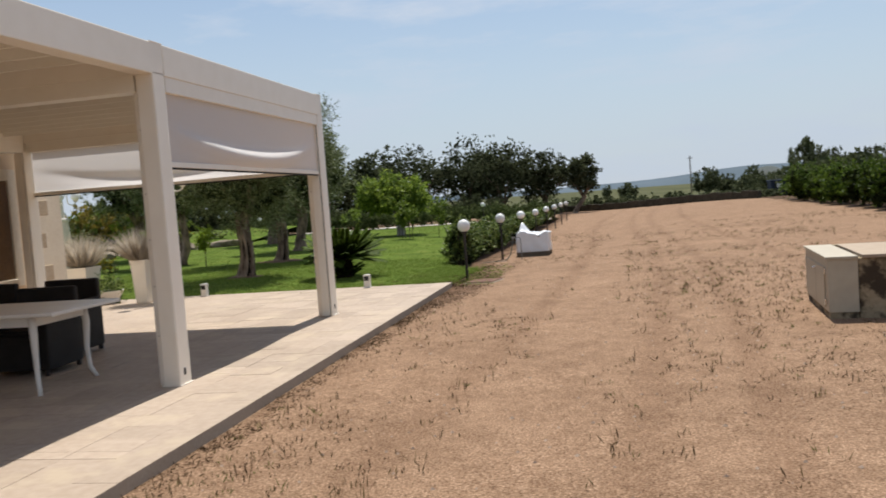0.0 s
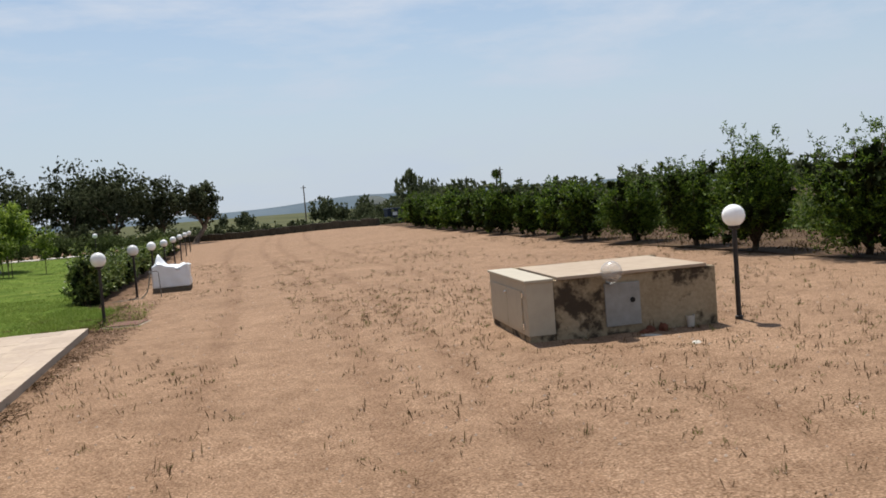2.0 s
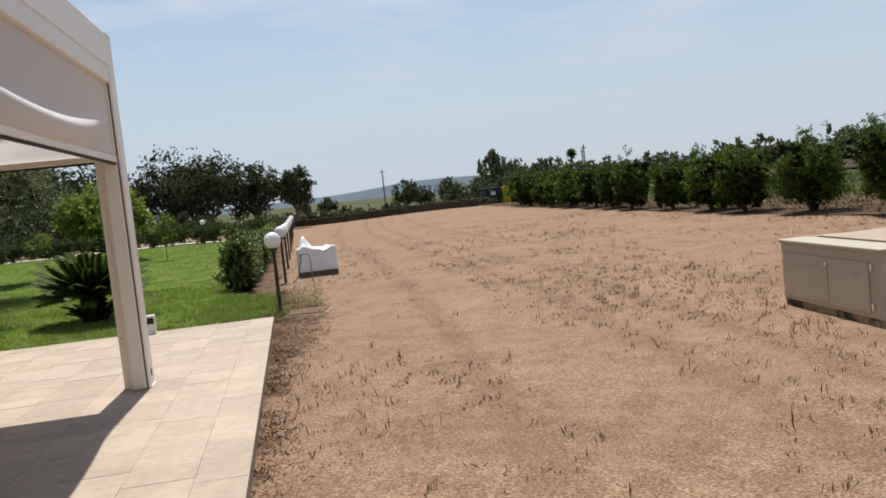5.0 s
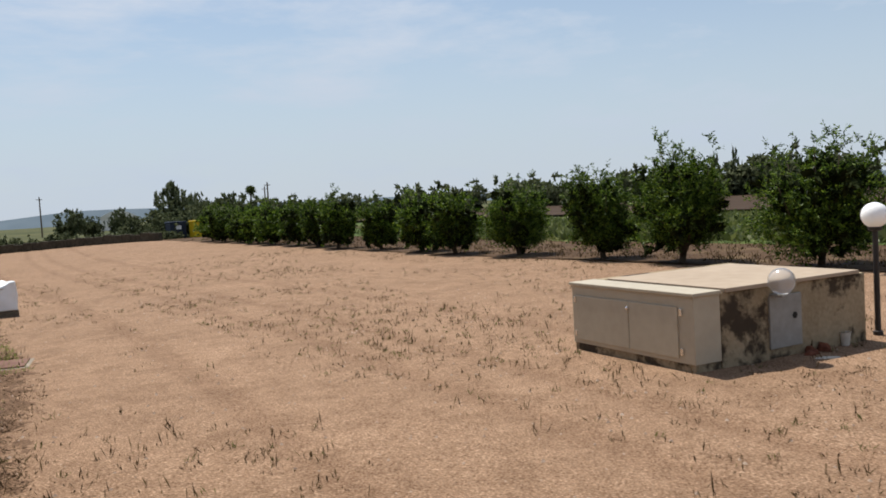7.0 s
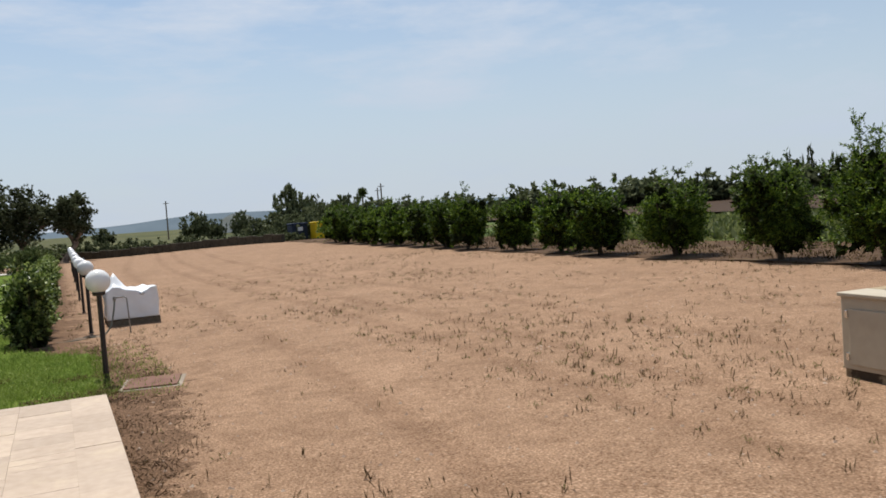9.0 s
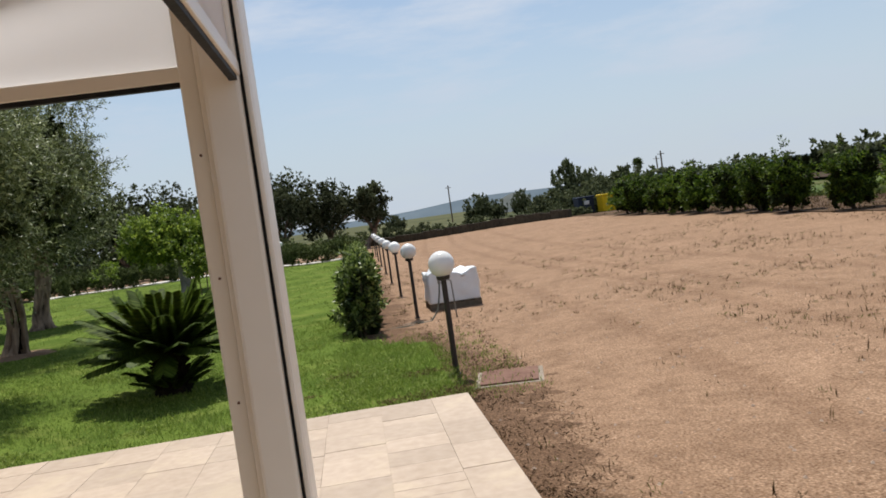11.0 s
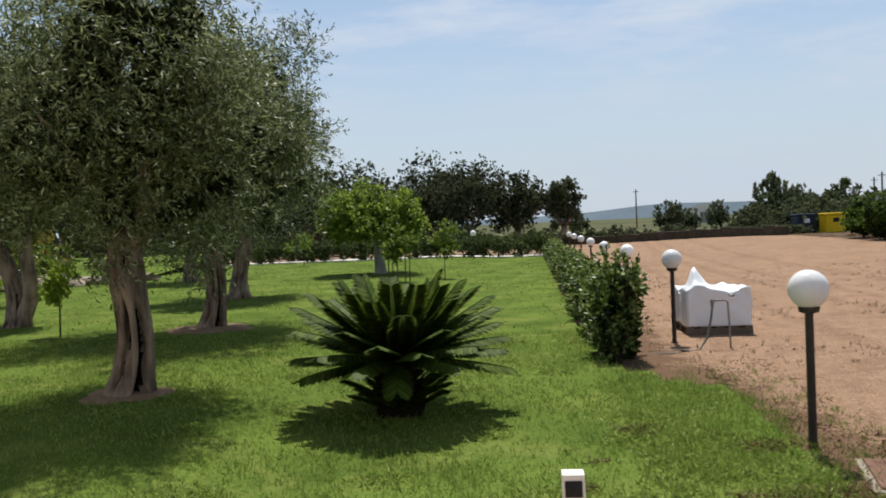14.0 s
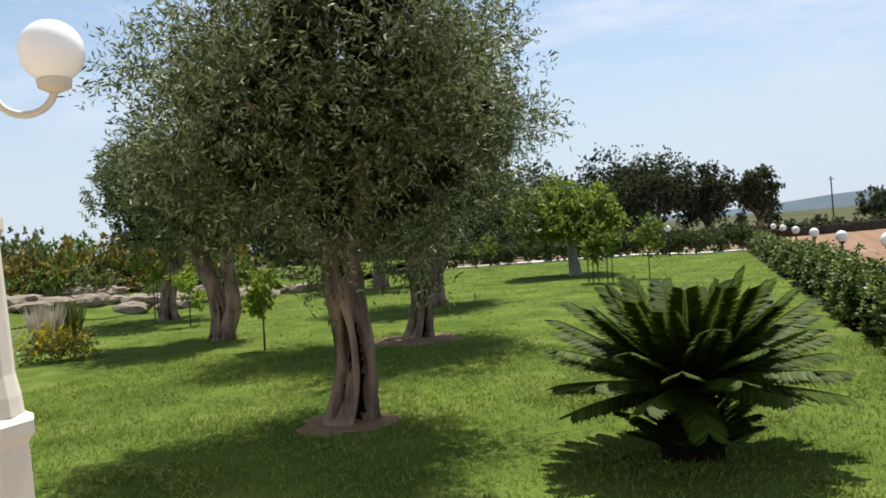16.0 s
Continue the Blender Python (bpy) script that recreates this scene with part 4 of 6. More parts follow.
# ---- trees ----
def trunk_bm(rng, height, r0, r1, lean=(0, 0), twist=1.0, limbs=4, limb_len=1.0, limb_up=0.9, gnarl=0.3, hollow=False, sides=18):
    """A gnarled trunk with a flared foot that divides into limbs. Returns the mesh and the limbs' ends."""
    bm = bmesh.new()
    rings = []
    shade_spots = set()
    nz = 48 if hollow else 14
    s0 = rng.random() * 50
    for k in range(nz + 1):
        t = k / nz
        z = -0.08 + (height + 0.08) * t
        cx, cy = lean[0] * t + 0.03 * math.sin(t * 4 + s0), lean[1] * t + 0.03 * math.cos(t * 3 + s0)
        r = r0 + (r1 - r0) * t ** 0.8 + r0 * 0.55 * math.exp(-t * 13)
        if hollow:
            cx += 0.25 * r0 * math.sin(t * 5 + s0)
            r *= 1 - 0.12 * math.sin(math.pi * min(1, t * 1.3))
        ring = []
        for i in range(sides):
            a = 2 * math.pi * i / sides
            q = Vector((math.cos(a + t * twist) * 1.4, math.sin(a + t * twist) * 1.4, z * 0.9 + s0))
            f = 1 + gnarl * noise.noise(q) + gnarl * 0.5 * noise.noise(q * 2.6)
            if hollow:
                f = 1 + 0.55 * (f - 1)
                f += 0.22 * abs(noise.noise(Vector((math.cos(a + t * twist) * 5, math.sin(a + t * twist) * 5, z * 1.1 + s0)))) + 0.10 * noise.noise(Vector((math.cos(a + t * twist) * 13, math.sin(a + t * twist) * 13, z * 2.6 + s0)))
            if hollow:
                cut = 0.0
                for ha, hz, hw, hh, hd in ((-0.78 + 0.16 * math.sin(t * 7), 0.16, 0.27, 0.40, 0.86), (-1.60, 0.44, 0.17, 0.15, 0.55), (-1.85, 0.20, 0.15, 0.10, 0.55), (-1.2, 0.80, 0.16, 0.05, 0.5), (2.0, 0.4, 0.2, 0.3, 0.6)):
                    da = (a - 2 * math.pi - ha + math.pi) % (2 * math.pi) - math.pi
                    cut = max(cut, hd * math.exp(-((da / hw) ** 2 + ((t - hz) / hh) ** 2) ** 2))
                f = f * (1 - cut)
                # deep faces of the slits are blackened: the hollow's shade as colour
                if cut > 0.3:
                    shade_spots.add((k, i))
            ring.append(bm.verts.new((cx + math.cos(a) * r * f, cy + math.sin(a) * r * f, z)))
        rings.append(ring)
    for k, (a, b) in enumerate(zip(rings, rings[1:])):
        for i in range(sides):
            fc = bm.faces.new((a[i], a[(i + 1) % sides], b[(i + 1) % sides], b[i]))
            if (k, i) in shade_spots and (k + 1, (i + 1) % sides) in shade_spots:
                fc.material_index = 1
    bm.faces.new(rings[0][::-1])
    bm.faces.new(rings[-1])
    top = Vector((lean[0], lean[1], height))
    ends = []
    for k in range(limbs):
        a = 2 * math.pi * (k + 0.4 * rng.random()) / limbs
        d = Vector((math.cos(a), math.sin(a), limb_up * (0.8 + 0.5 * rng.random()))).normalized()
        ln = limb_len * (0.75 + 0.5 * rng.random())
        mid = top + d * ln * 0.5 + Vector((rng.normal() * 0.08, rng.normal() * 0.08, 0.06))
        end = top + d * ln
        tube([top - Vector((0, 0, 0.12)), top + d * ln * 0.22, mid, end], [r1 * 0.75, r1 * 0.55, r1 * 0.36, r1 * 0.16], 8, bm, 0.3, k)
        ends.append(end)
        for j in range(2):
            d2 = (d + Vector((rng.normal() * 0.6, rng.normal() * 0.6, rng.normal() * 0.3 + 0.2))).normalized()
            e2 = mid + d2 * ln * 0.6
            tube([mid, mid + d2 * ln * 0.3, e2], [r1 * 0.3, r1 * 0.2, r1 * 0.08], 6, bm)
            ends.append(e2)
    return bm, ends


def olive_tree(at, seed, height=1.45, r0=0.25, crown=2.0, crown_up=1.35, centre_z=2.75, leaves=60000, leaf=0.062, lean=(0.1, 0), label="", clump_n=26, low=0.0, dark=M_OLIVE, wide=0.017, group="olive trees on the lawn"):
    rng = np.random.default_rng(seed)
    t = thing("olive_tree", label or "old olive tree with a gnarled hollow trunk on the lawn", "tree", group, at=at)
    bm, ends = trunk_bm(rng, height, r0, r0 * 0.72, lean, 1.3, 5, crown * 0.75, 1.0, 0.32, True, 96 if leaves > 50000 else 24)
    # second material colours the slits dark, as their shade would look
    part("trunk", bm, M_BARK, t, smooth=True).data.materials.append(M_DARKTRUNK)
    clumps = [(e.x, e.y, e.z + 0.1, 0.5 * crown / 2, 0.42 * crown / 2) for e in ends]
    for _ in range(clump_n):
        d = rng.normal(size=3)
        d /= np.linalg.norm(d)
        d[2] = max(d[2], -0.92)
        rr = 0.25 + 0.70 * rng.random() ** 0.6
        clumps.append((lean[0] + d[0] * crown * rr, lean[1] + d[1] * crown * rr, centre_z + d[2] * crown_up * rr - low * abs(d[0]), (0.30 + 0.22 * rng.random()) * crown / 2, (0.26 + 0.2 * rng.random()) * crown / 2))
    if leaves > 30000:
        # a low skirt of hanging sprays about the limbs
        for k in range(18):
            a, rr = k * 2.4 + rng.random(), crown * (0.22 + 0.5 * rng.random())
            clumps.append((lean[0] + math.cos(a) * rr, lean[1] + math.sin(a) * rr, height + 0.12 + 0.4 * rng.random(), 0.22 * crown / 2 + 0.06, 0.24 * crown / 2 + 0.05))
    if dark is M_GROVE:
        clumps = [(lean[0] + (a - lean[0]) * 0.88, lean[1] + (b - lean[1]) * 0.88, centre_z + (c - centre_z) * 0.88, r * 1.3, u * 1.25) for a, b, c, r, u in clumps]
    part("crown", crown_mesh("crown", clumps, leaves, leaf, wide, rng, 0.12, 0.08 if dark is M_GROVE else 0.36, 0.5 if dark is M_GROVE else 0.35), dark, t, "grey-green narrow leaves")
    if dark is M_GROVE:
        # core leaves in the darkened leaf colour, for shade inside the crown
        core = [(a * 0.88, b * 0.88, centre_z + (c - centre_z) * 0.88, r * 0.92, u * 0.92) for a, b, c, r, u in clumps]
        part("inner_leaves", crown_mesh("inner_leaves", core, 7000, 0.16, 0.13, rng, 0, 0.15, 0.0), M_GROVESHADE, t)
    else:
        shade_foliage(t, clumps, 13000 if leaves > 50000 else 4000, 0.12 if leaves > 50000 else 0.18, rng, M_OLIVESHADE)
    return t


def soil_ring(at, r, seed):
    s = thing("tree_soil_ring", "bare brown soil mound round an olive trunk", "soil", "soil rings on the lawn", at=at)
    bm = lathe([(r, -0.05), (r * 0.85, 0.004), (r * 0.5, 0.03), (0.03, 0.04)], 40)
    for v in bm.verts:
        k = 1 + 0.45 * noise.noise(v.co * 3 + Vector((seed, 0, 0))) + 0.25 * noise.noise(v.co * 9 + Vector((seed, 0, 0)))
        v.co.x *= k
        v.co.y *= k
    part("soil", bm, M_SOIL, s, smooth=True)


OL = ((-5.36, 2.92), (-6.45, 7.75), (-10.2, 8.9), (-7.9, 13.35), (-12.0, 20.5), (-14.5, 13.5))
olive_tree((*OL[0], lawn_z(*OL[0])), 11, 1.5, 0.19, 1.64, 1.62, 2.70, 88000, 0.062, (0.19, 0.0), clump_n=58, low=0.15, wide=0.0155)
olive_tree((*OL[1], lawn_z(*OL[1])), 12, 1.7, 0.18, 2.25, 1.9, 2.85, 70000, 0.078, (0.15, 0.0), "olive tree with a hollow trunk in a soil ring", 52, low=0.2, wide=0.019)
olive_tree((*OL[2], lawn_z(*OL[2])), 13, 1.5, 0.18, 1.38, 1.35, 2.8, 34000, 0.090, (-0.35, 0.1), "olive tree with a leaning forked trunk", 40, wide=0.025)
olive_tree((*OL[3], lawn_z(*OL[3])), 14, 1.5, 0.21, 2.0, 1.6, 2.7, 26000, 0.11, (0.0, 0.1), "olive tree further back on the lawn", 36, wide=0.034)
olive_tree((*OL[4], lawn_z(*OL[4])), 15, 1.4, 0.23, 2.2, 1.5, 2.8, 14000, 0.15, (0.1, 0.1), "olive tree towards the end of the lawn", 30, wide=0.045)
olive_tree((*OL[5], lawn_z(*OL[5])), 16, 1.4, 0.23, 2.2, 1.5, 2.8, 14000, 0.15, (0.1, 0.1), "olive tree beside the rock garden", 30, wide=0.045)
# the third tree forks at the foot
forked = [ob for ob in bpy.data.objects if ob.name.startswith("olive_tree")][2]
part("second_stem", tube([(0.05, 0, -0.08), (0.10, 0.0, 0.15), (0.22, 0.02, 0.5), (0.24, 0.0, 0.9), (0.18, 0, 1.3), (0.22, 0.05, 1.9)], [0.20, 0.15, 0.12, 0.11, 0.12, 0.07], 16, None, 0.4, 3), M_BARK, forked, smooth=True)
soil_ring((*OL[0], lawn_z(*OL[0])), 0.46, 1)
soil_ring((*OL[1], lawn_z(*OL[1])), 0.7, 2)

# lemon tree
rng = np.random.default_rng(21)
lem = thing("lemon_tree", "bright green citrus tree with a rounded crown", "tree", at=(-6.2, 20.8, lawn_z(-6.2, 20.8)))
bm, ends = trunk_bm(rng, 0.95, 0.17, 0.13, (0.05, 0), 0.5, 5, 1.0, 0.8, 0.15)
part("trunk", bm, M_LIMEWASH, lem, "limewashed grey trunk", smooth=True)
cl = [(e.x, e.y, e.z, 0.55, 0.45) for e in ends]
for _ in range(24):
    d = rng.normal(size=3)
    d /= np.linalg.norm(d)
    cl.append((d[0] * 1.35, d[1] * 1.40, 1.78 + d[2] * 0.68, 0.36 + 0.2 * rng.random(), 0.30 + 0.15 * rng.random()))
part("crown", crown_mesh("crown", cl, 30000, 0.13, 0.06, rng, 0.2, 0.3, 0.4), M_LEMON, lem, "glossy bright green leaves")
shade_foliage(lem, cl, 3600, 0.17, rng)


def sapling(at, h, seed, material=M_LEMON, spread=0.22, n=900, stakes=0):
    rng = np.random.default_rng(seed)
    s = thing("young_citrus_tree", "young citrus sapling with bright green leaves", "tree", "saplings on the lawn", at=at)
    part("trunk", tube([(0, 0, -0.05), (0.01, 0.01, h * 0.4), (0.02, 0, h * 0.85)], [0.016, 0.012, 0.006], 6), M_DARKBARK, s)
    c = [(rng.normal() * spread * 0.6, rng.normal() * spread * 0.6, h * (0.5 + 0.5 * rng.random()), spread * 0.7, spread * 0.7) for _ in range(7)]
    part("crown", crown_mesh("crown", c, n, 0.085, 0.04, rng, 0.1, 0.15, 0.3), material, s)
    for k in range(stakes):
        part("stake", tube([(0.25 * (k - 0.5), 0.05, -0.05), (0.2 * (k - 0.5), 0.05, h * 0.75)], [0.018, 0.016], 6), M_PALLET, s)
    return s


for (x, y), h, sd, sp, n, st in (((-8.5, 7.25), 0.95, 31, 0.2, 900, 0), ((-3.95, 18.3), 1.35, 32, 0.28, 1300, 0), ((-5.2, 17.2), 1.35, 33, 0.33, 1600, 2), ((-4.7, 16.8), 1.2, 34, 0.22, 900, 1), ((-12.6, 11.5), 0.95, 35, 0.25, 900, 0), ((-7.2, 27.5), 1.3, 36, 0.3, 900, 0), ((-10.5, 28), 1.3, 37, 0.3, 900, 0), ((-15.2, 14.0), 1.5, 38, 0.32, 1200, 1)):
    sapling((x, y, lawn_z(x, y)), h, sd, M_SAPLING if sd in (31, 35, 38) else M_LEMON, sp, n, st)

# ---- cycad ----
rng = np.random.default_rng(41)
cyc = thing("cycad", "dark green cycad with a wide rosette of stiff fronds", "plant", at=(-2.77, 2.38, lawn_z(-2.77, 2.38)))
bm = lathe([(0.20, -0.05), (0.19, 0.05), (0.16, 0.15), (0.15, 0.3), (0.17, 0.42), (0.14, 0.5), (0.03, 0.56)], 16)
for k in range(70):
    # stubs of old frond bases round the trunk
    a, zz = k * 2.39996, 0.03 + 0.44 * k / 70
    out = Vector((math.cos(a), math.sin(a), 0.55)).normalized()
    root = Vector((0.13 * math.cos(a), 0.13 * math.sin(a), zz))
    tube([root, root + out * 0.085], [0.030, 0.012], 5, bm)
part("trunk", bm, M_DARKTRUNK, cyc)


def frond(parent, origin, az, elev, length, arch):
    """A stiff frond: an arching rib with two dense rows of narrow leaflets."""
    n = 22
    pts = []
    p = Vector(origin)
    e = elev
    for k in range(n + 1):
        pts.append(p.copy())
        step = length / n
        p = p + Vector((math.cos(az) * math.cos(e), math.sin(az) * math.cos(e), math.sin(e))) * step
        e -= arch / n
    bm = tube(pts[::3] + [pts[-1]], [0.011 * (1 - 0.85 * k / 8) for k in range(len(pts[::3]) + 1)], 5)
    f = part("frond", bm, M_CYCAD, parent)
    base, along, ln, roll = [], [], [], []
    m = 104 if length > 0.5 else 40
    for k in range(m):
        t = 0.08 + 0.92 * k / (m - 1)
        i = min(int(t * n), n - 1)
        q = pts[i].lerp(pts[i + 1], t * n - i)
        tan = (pts[i + 1] - pts[i]).normalized()
        side = Vector((-math.sin(az), math.cos(az), 0))
        nor = side.cross(tan)
        l = 0.165 * min(1.0, length / 0.5) * min(1.0, 0.3 + 2.2 * t) * (1.0 - 0.35 * t ** 5)
        for s in (-1, 1):
            base.append(q)
            along.append(side * s * random.uniform(0.62, 0.70) + tan * random.uniform(0.52, 0.62) + nor * random.uniform(0.28, 0.40))
            ln.append(l * random.uniform(0.9, 1.1))
            roll.append(nor)
    me = leaves_mesh("leaflet_fan", np.array(base), np.array(along), np.array(ln), np.full(len(ln), 0.030 * min(1.0, length / 0.5)), np.array(roll))
    part("leaflet_fan", me, M_CYCAD, f)["kind"] = "stuff"


for k in range(58):
    az = k * 2.39996
    u = (k + 0.5) / 58
    frond(cyc, (0.08 * math.cos(az), 0.08 * math.sin(az), 0.50 - 0.07 * u), az, radians(68 - 66 * u ** 0.85) + random.uniform(-0.07, 0.07), random.uniform(0.73, 0.86) * (0.80 + 0.20 * min(1, u * 2)), radians(4 + 14 * u))
# short new fronds in the middle, and pups about the foot
for k in range(9):
    az = k * 2.2 + 0.5
    frond(cyc, (0.07 * math.cos(az), 0.07 * math.sin(az), 0.46), az, radians(52 + 3 * k), 0.30 + 0.02 * k, radians(10))
for k in range(22):
    az = k * 2.4 + 0.3
    frond(cyc, (0.15 * math.cos(az), 0.15 * math.sin(az), 0.04 + 0.006 * k), az, radians(48 - 1.2 * (k % 7)), 0.24 + 0.012 * (k % 9), radians(30))


# ---- hedges ----
def shrub_meshes(n, w, h, leaves, leaf, wide, seed, spiky=0.25):
    out = []
    for k in range(n):
        rng = np.random.default_rng(seed + k)
        c = [(rng.normal() * w * 0.28, rng.normal() * w * 0.28, h * (0.18 + 0.62 * rng.random()), w * 0.30, h * 0.22) for _ in range(11)]
        c += [(rng.normal() * w * 0.25, rng.normal() * w * 0.25, h * (0.85 + spiky * rng.random()), w * 0.09, h * 0.12) for _ in range(5)]
        out.append(crown_mesh("leaves", c, leaves, leaf, wide, rng, 0.0, 0.14, 0.3))
    return out


def stem_mesh(h, seed):
    rng = np.random.default_rng(seed)
    bm = bmesh.new()
    for k in range(4):
        a = rng.random() * 6.28
        tube([(0.03 * math.cos(a), 0.03 * math.sin(a), -0.08), (0.09 * math.cos(a), 0.09 * math.sin(a), h * 0.45), (0.14 * math.cos(a), 0.14 * math.sin(a), h * 0.8)], [0.016, 0.012, 0.005], 5, bm)
    return mesh_of(bm, "stems")


near_leaves = shrub_meshes(4, 0.30, 1.00, 2500, 0.076, 0.038, 100)
far_leaves = shrub_meshes(3, 0.42, 0.95, 1200, 0.10, 0.045, 120)
# dark core leaves paint the shade inside each hedge shrub
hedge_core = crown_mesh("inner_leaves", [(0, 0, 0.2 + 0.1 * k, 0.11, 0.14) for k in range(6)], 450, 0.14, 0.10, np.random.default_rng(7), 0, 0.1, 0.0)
stems = stem_mesh(0.9, 5)
stems.materials.append(M_DARKBARK)
rng = np.random.default_rng(51)
y = 4.95
k = 0
while y < 31:
    x = -0.76 + 0.04 * rng.normal() + 0.004 * y
    s = thing("hedge_shrub", "leafy green hedge shrub in a clipped row", "shrub", "hedge along the lawn", at=(x, y, lawn_z(-1, y) - 0.04), rz=rng.random() * 360)
    s.scale = (1, 1, (0.98 if y < 5.4 else 0.72) + 0.14 * rng.random())
    near = y < 14
    part("leaves", near_leaves[k % 4] if near else far_leaves[k % 3], M_HEDGE, s)
    part("stems", stems, M_DARKBARK, s)
    part("inner_leaves", hedge_core, M_INNERSHADE, s)
    y += 0.42 if near else 0.52
    k += 1
k = 0
x = -1.2
dark_leaves = shrub_meshes(3, 0.50, 0.9, 1100, 0.10, 0.045, 130, 0.35)
while x > -20:
    s = thing("oleander_shrub", "dark green shrub in a row behind a white kerb", "shrub", "shrub row at the lawn's end", at=(x, 31.85 + 0.1 * rng.normal(), lawn_z(x, 32) - 0.02), rz=rng.random() * 360)
    s.scale = (1.15, 1.15, 0.95 + 0.3 * rng.random())
    part("leaves", dark_leaves[k % 3], M_DARKGREEN, s)
    x -= 0.78
    k += 1
x = -0.8
while x > -20:
    s = thing("boundary_shrub", "dark boundary hedge shrub behind the lawn", "shrub", "second shrub row", at=(x, 34.6 + 0.15 * rng.normal(), -0.15), rz=rng.random() * 360)
    s.scale = (1.8, 1.8, 1.2 + 0.3 * rng.random())
    part("leaves", dark_leaves[k % 3], M_DARKGREEN, s)
    x -= 0.95
    k += 1
bed = sheet("bed", -26, -0.4, 33.0, 42, 0.5, lambda x, y: lawn_z(x, y) - 0.02, M_SOIL)
tagged(bed, "bare brown earth of the planted border", "ground", kind="structure")
strip = sheet("gravel_strip", -26, -0.4, 31.62, 33.0, 0.5, lambda x, y: lawn_z(x, y) + 0.03, M_PALEGRAVEL)
tagged(strip, "pale gravel strip under the shrub row", "ground", kind="structure")
kerb = thing("lawn_kerb", "pale cement kerb at the end of the lawn", "kerb", kind="structure")
x = -0.9
while x > -24:
    part("kerb_stone", box_bm(x - 0.98, x, 31.45, 31.6, -0.1, lawn_z(x, 31.5) + 0.012, 0.02), M_PALEGRAVEL, kerb)
    x -= 1.0


# ---- tree row beyond the lot ----
def row_tree(at, h, w, seed, leaves, leaf, wide):
    """A bushy young tree: many stems sweep out and up, leafy along their outer halves, with single long shoots."""
    rng = np.random.default_rng(seed)
    t = thing("young_tree", "bushy young green tree in a planted row", "tree", "tree row beside the lot", at=at)
    bm, ends = trunk_bm(rng, 0.30, 0.075, 0.06, (0, 0), 0.3, 5, h * 0.34, 1.6, 0.2, sides=8)
    c = []
    for k in range(24):
        a = k * 2.39996 + rng.normal() * 0.2
        top = h * (0.50 + 0.42 * rng.random())
        reach = w * (0.22 + 0.28 * rng.random()) * (1.25 - 0.55 * top / h)
        mid = (math.cos(a) * reach * 0.7, math.sin(a) * reach * 0.7, 0.3 + (top - 0.3) * 0.5)
        tip = (math.cos(a) * reach, math.sin(a) * reach, top)
        if k % 3 == 0:
            tube([(0, 0, 0.15), mid, tip], [0.035, 0.02, 0.006], 5, bm)
        for q in (0.30, 0.5, 0.72, 0.92, 1.04):
            low = 0.22 + (top - 0.22) * q
            wob = rng.normal(size=3) * 0.05 * w
            size = w * (0.15 if q < 0.9 else 0.09) * (0.8 + 0.4 * rng.random())
            c.append((math.cos(a) * reach * min(1.0, 0.55 + q * 0.55) + wob[0], math.sin(a) * reach * min(1.0, 0.55 + q * 0.55) + wob[1], low + wob[2], size, size * 0.85))
    for _ in range(7):
        a = rng.random() * 6.28
        x, y, z = math.cos(a) * w * 0.2, math.sin(a) * w * 0.2, h * (0.86 + 0.12 * rng.random())
        c += [(x, y, z, w * 0.055, h * 0.06), (x * 1.1, y * 1.1, z + h * 0.07, w * 0.03, h * 0.05)]
    part("trunk", bm, M_DARKBARK, t, smooth=True)
    part("crown", crown_mesh("crown", c, leaves, leaf, wide, rng, -0.05, 0.20, 0.45), M_ROWLEAF, t, "fresh green leaves on upright shoots")
    # low heart of near-black leaves, painting the shade within the tree
    heart = [(rng.normal() * w * 0.10, rng.normal() * w * 0.10, h * (0.20 + 0.50 * k / 9), w * 0.36, h * 0.11) for k in range(10)]
    part("inner_leaves", crown_mesh("inner_leaves", heart, 2000, 0.18, 0.13, rng, 0, 0.12, 0.0), M_INNERSHADE, t)
    return t


ROW = ((-4.5, 2.4, 2.1), (-1.0, 2.45, 2.1), (1.9, 2.6, 1.9), (4.4, 2.15, 1.6), (7.7, 2.1, 1.6), (10.4, 1.95, 1.7), (12.5, 1.9, 1.6), (15.4, 1.7, 1.3), (18.2, 2.1, 1.5), (20.3, 1.8, 1.3), (22.6, 1.8, 1.7), (25.0, 1.9, 1.5), (27.0, 1.9, 1.5), (29.3, 1.8, 1.5), (31.5, 1.9, 1.6), (34.0, 1.9, 1.6))
for k, (y, h, w) in enumerate(ROW):
    near = y < 9
    row_tree((13.05 + 0.15 * math.sin(k * 2.1), y, field_z(13, y) - 0.02), h, w, 200 + k, 24000 if near else 9500, 0.072 if near else 0.105, 0.026 if near else 0.042)

# ---- bins, far wall, distance ----
def bin_thing(name, at, material, label, window):
    b = thing(name, label, "bin", "rubbish containers at the end of the lot", at=at, rz=8)
    b.scale = (0.86, 0.86, 0.92)
    part("body", box_bm(-0.62, 0.62, -0.5, 0.5, 0.1, 1.12, 0.05), material, b)
    part("lid", box_bm(-0.66, 0.66, -0.54, 0.54, 1.12, 1.28, 0.06), material, b)
    for s in (-1, 1):
        part("wheel", lathe([(0.10, -0.03), (0.10, 0.03)], 12), M_RUBBER, b, m=pose(s * 0.5, -0.35, 0.1, 0, 90, 0))
    part("label_sheet" if window else "slot", box_bm(-0.2, 0.2, -0.512, -0.498, 0.72, 0.98), M_PAPER if window else M_RUBBER, b)


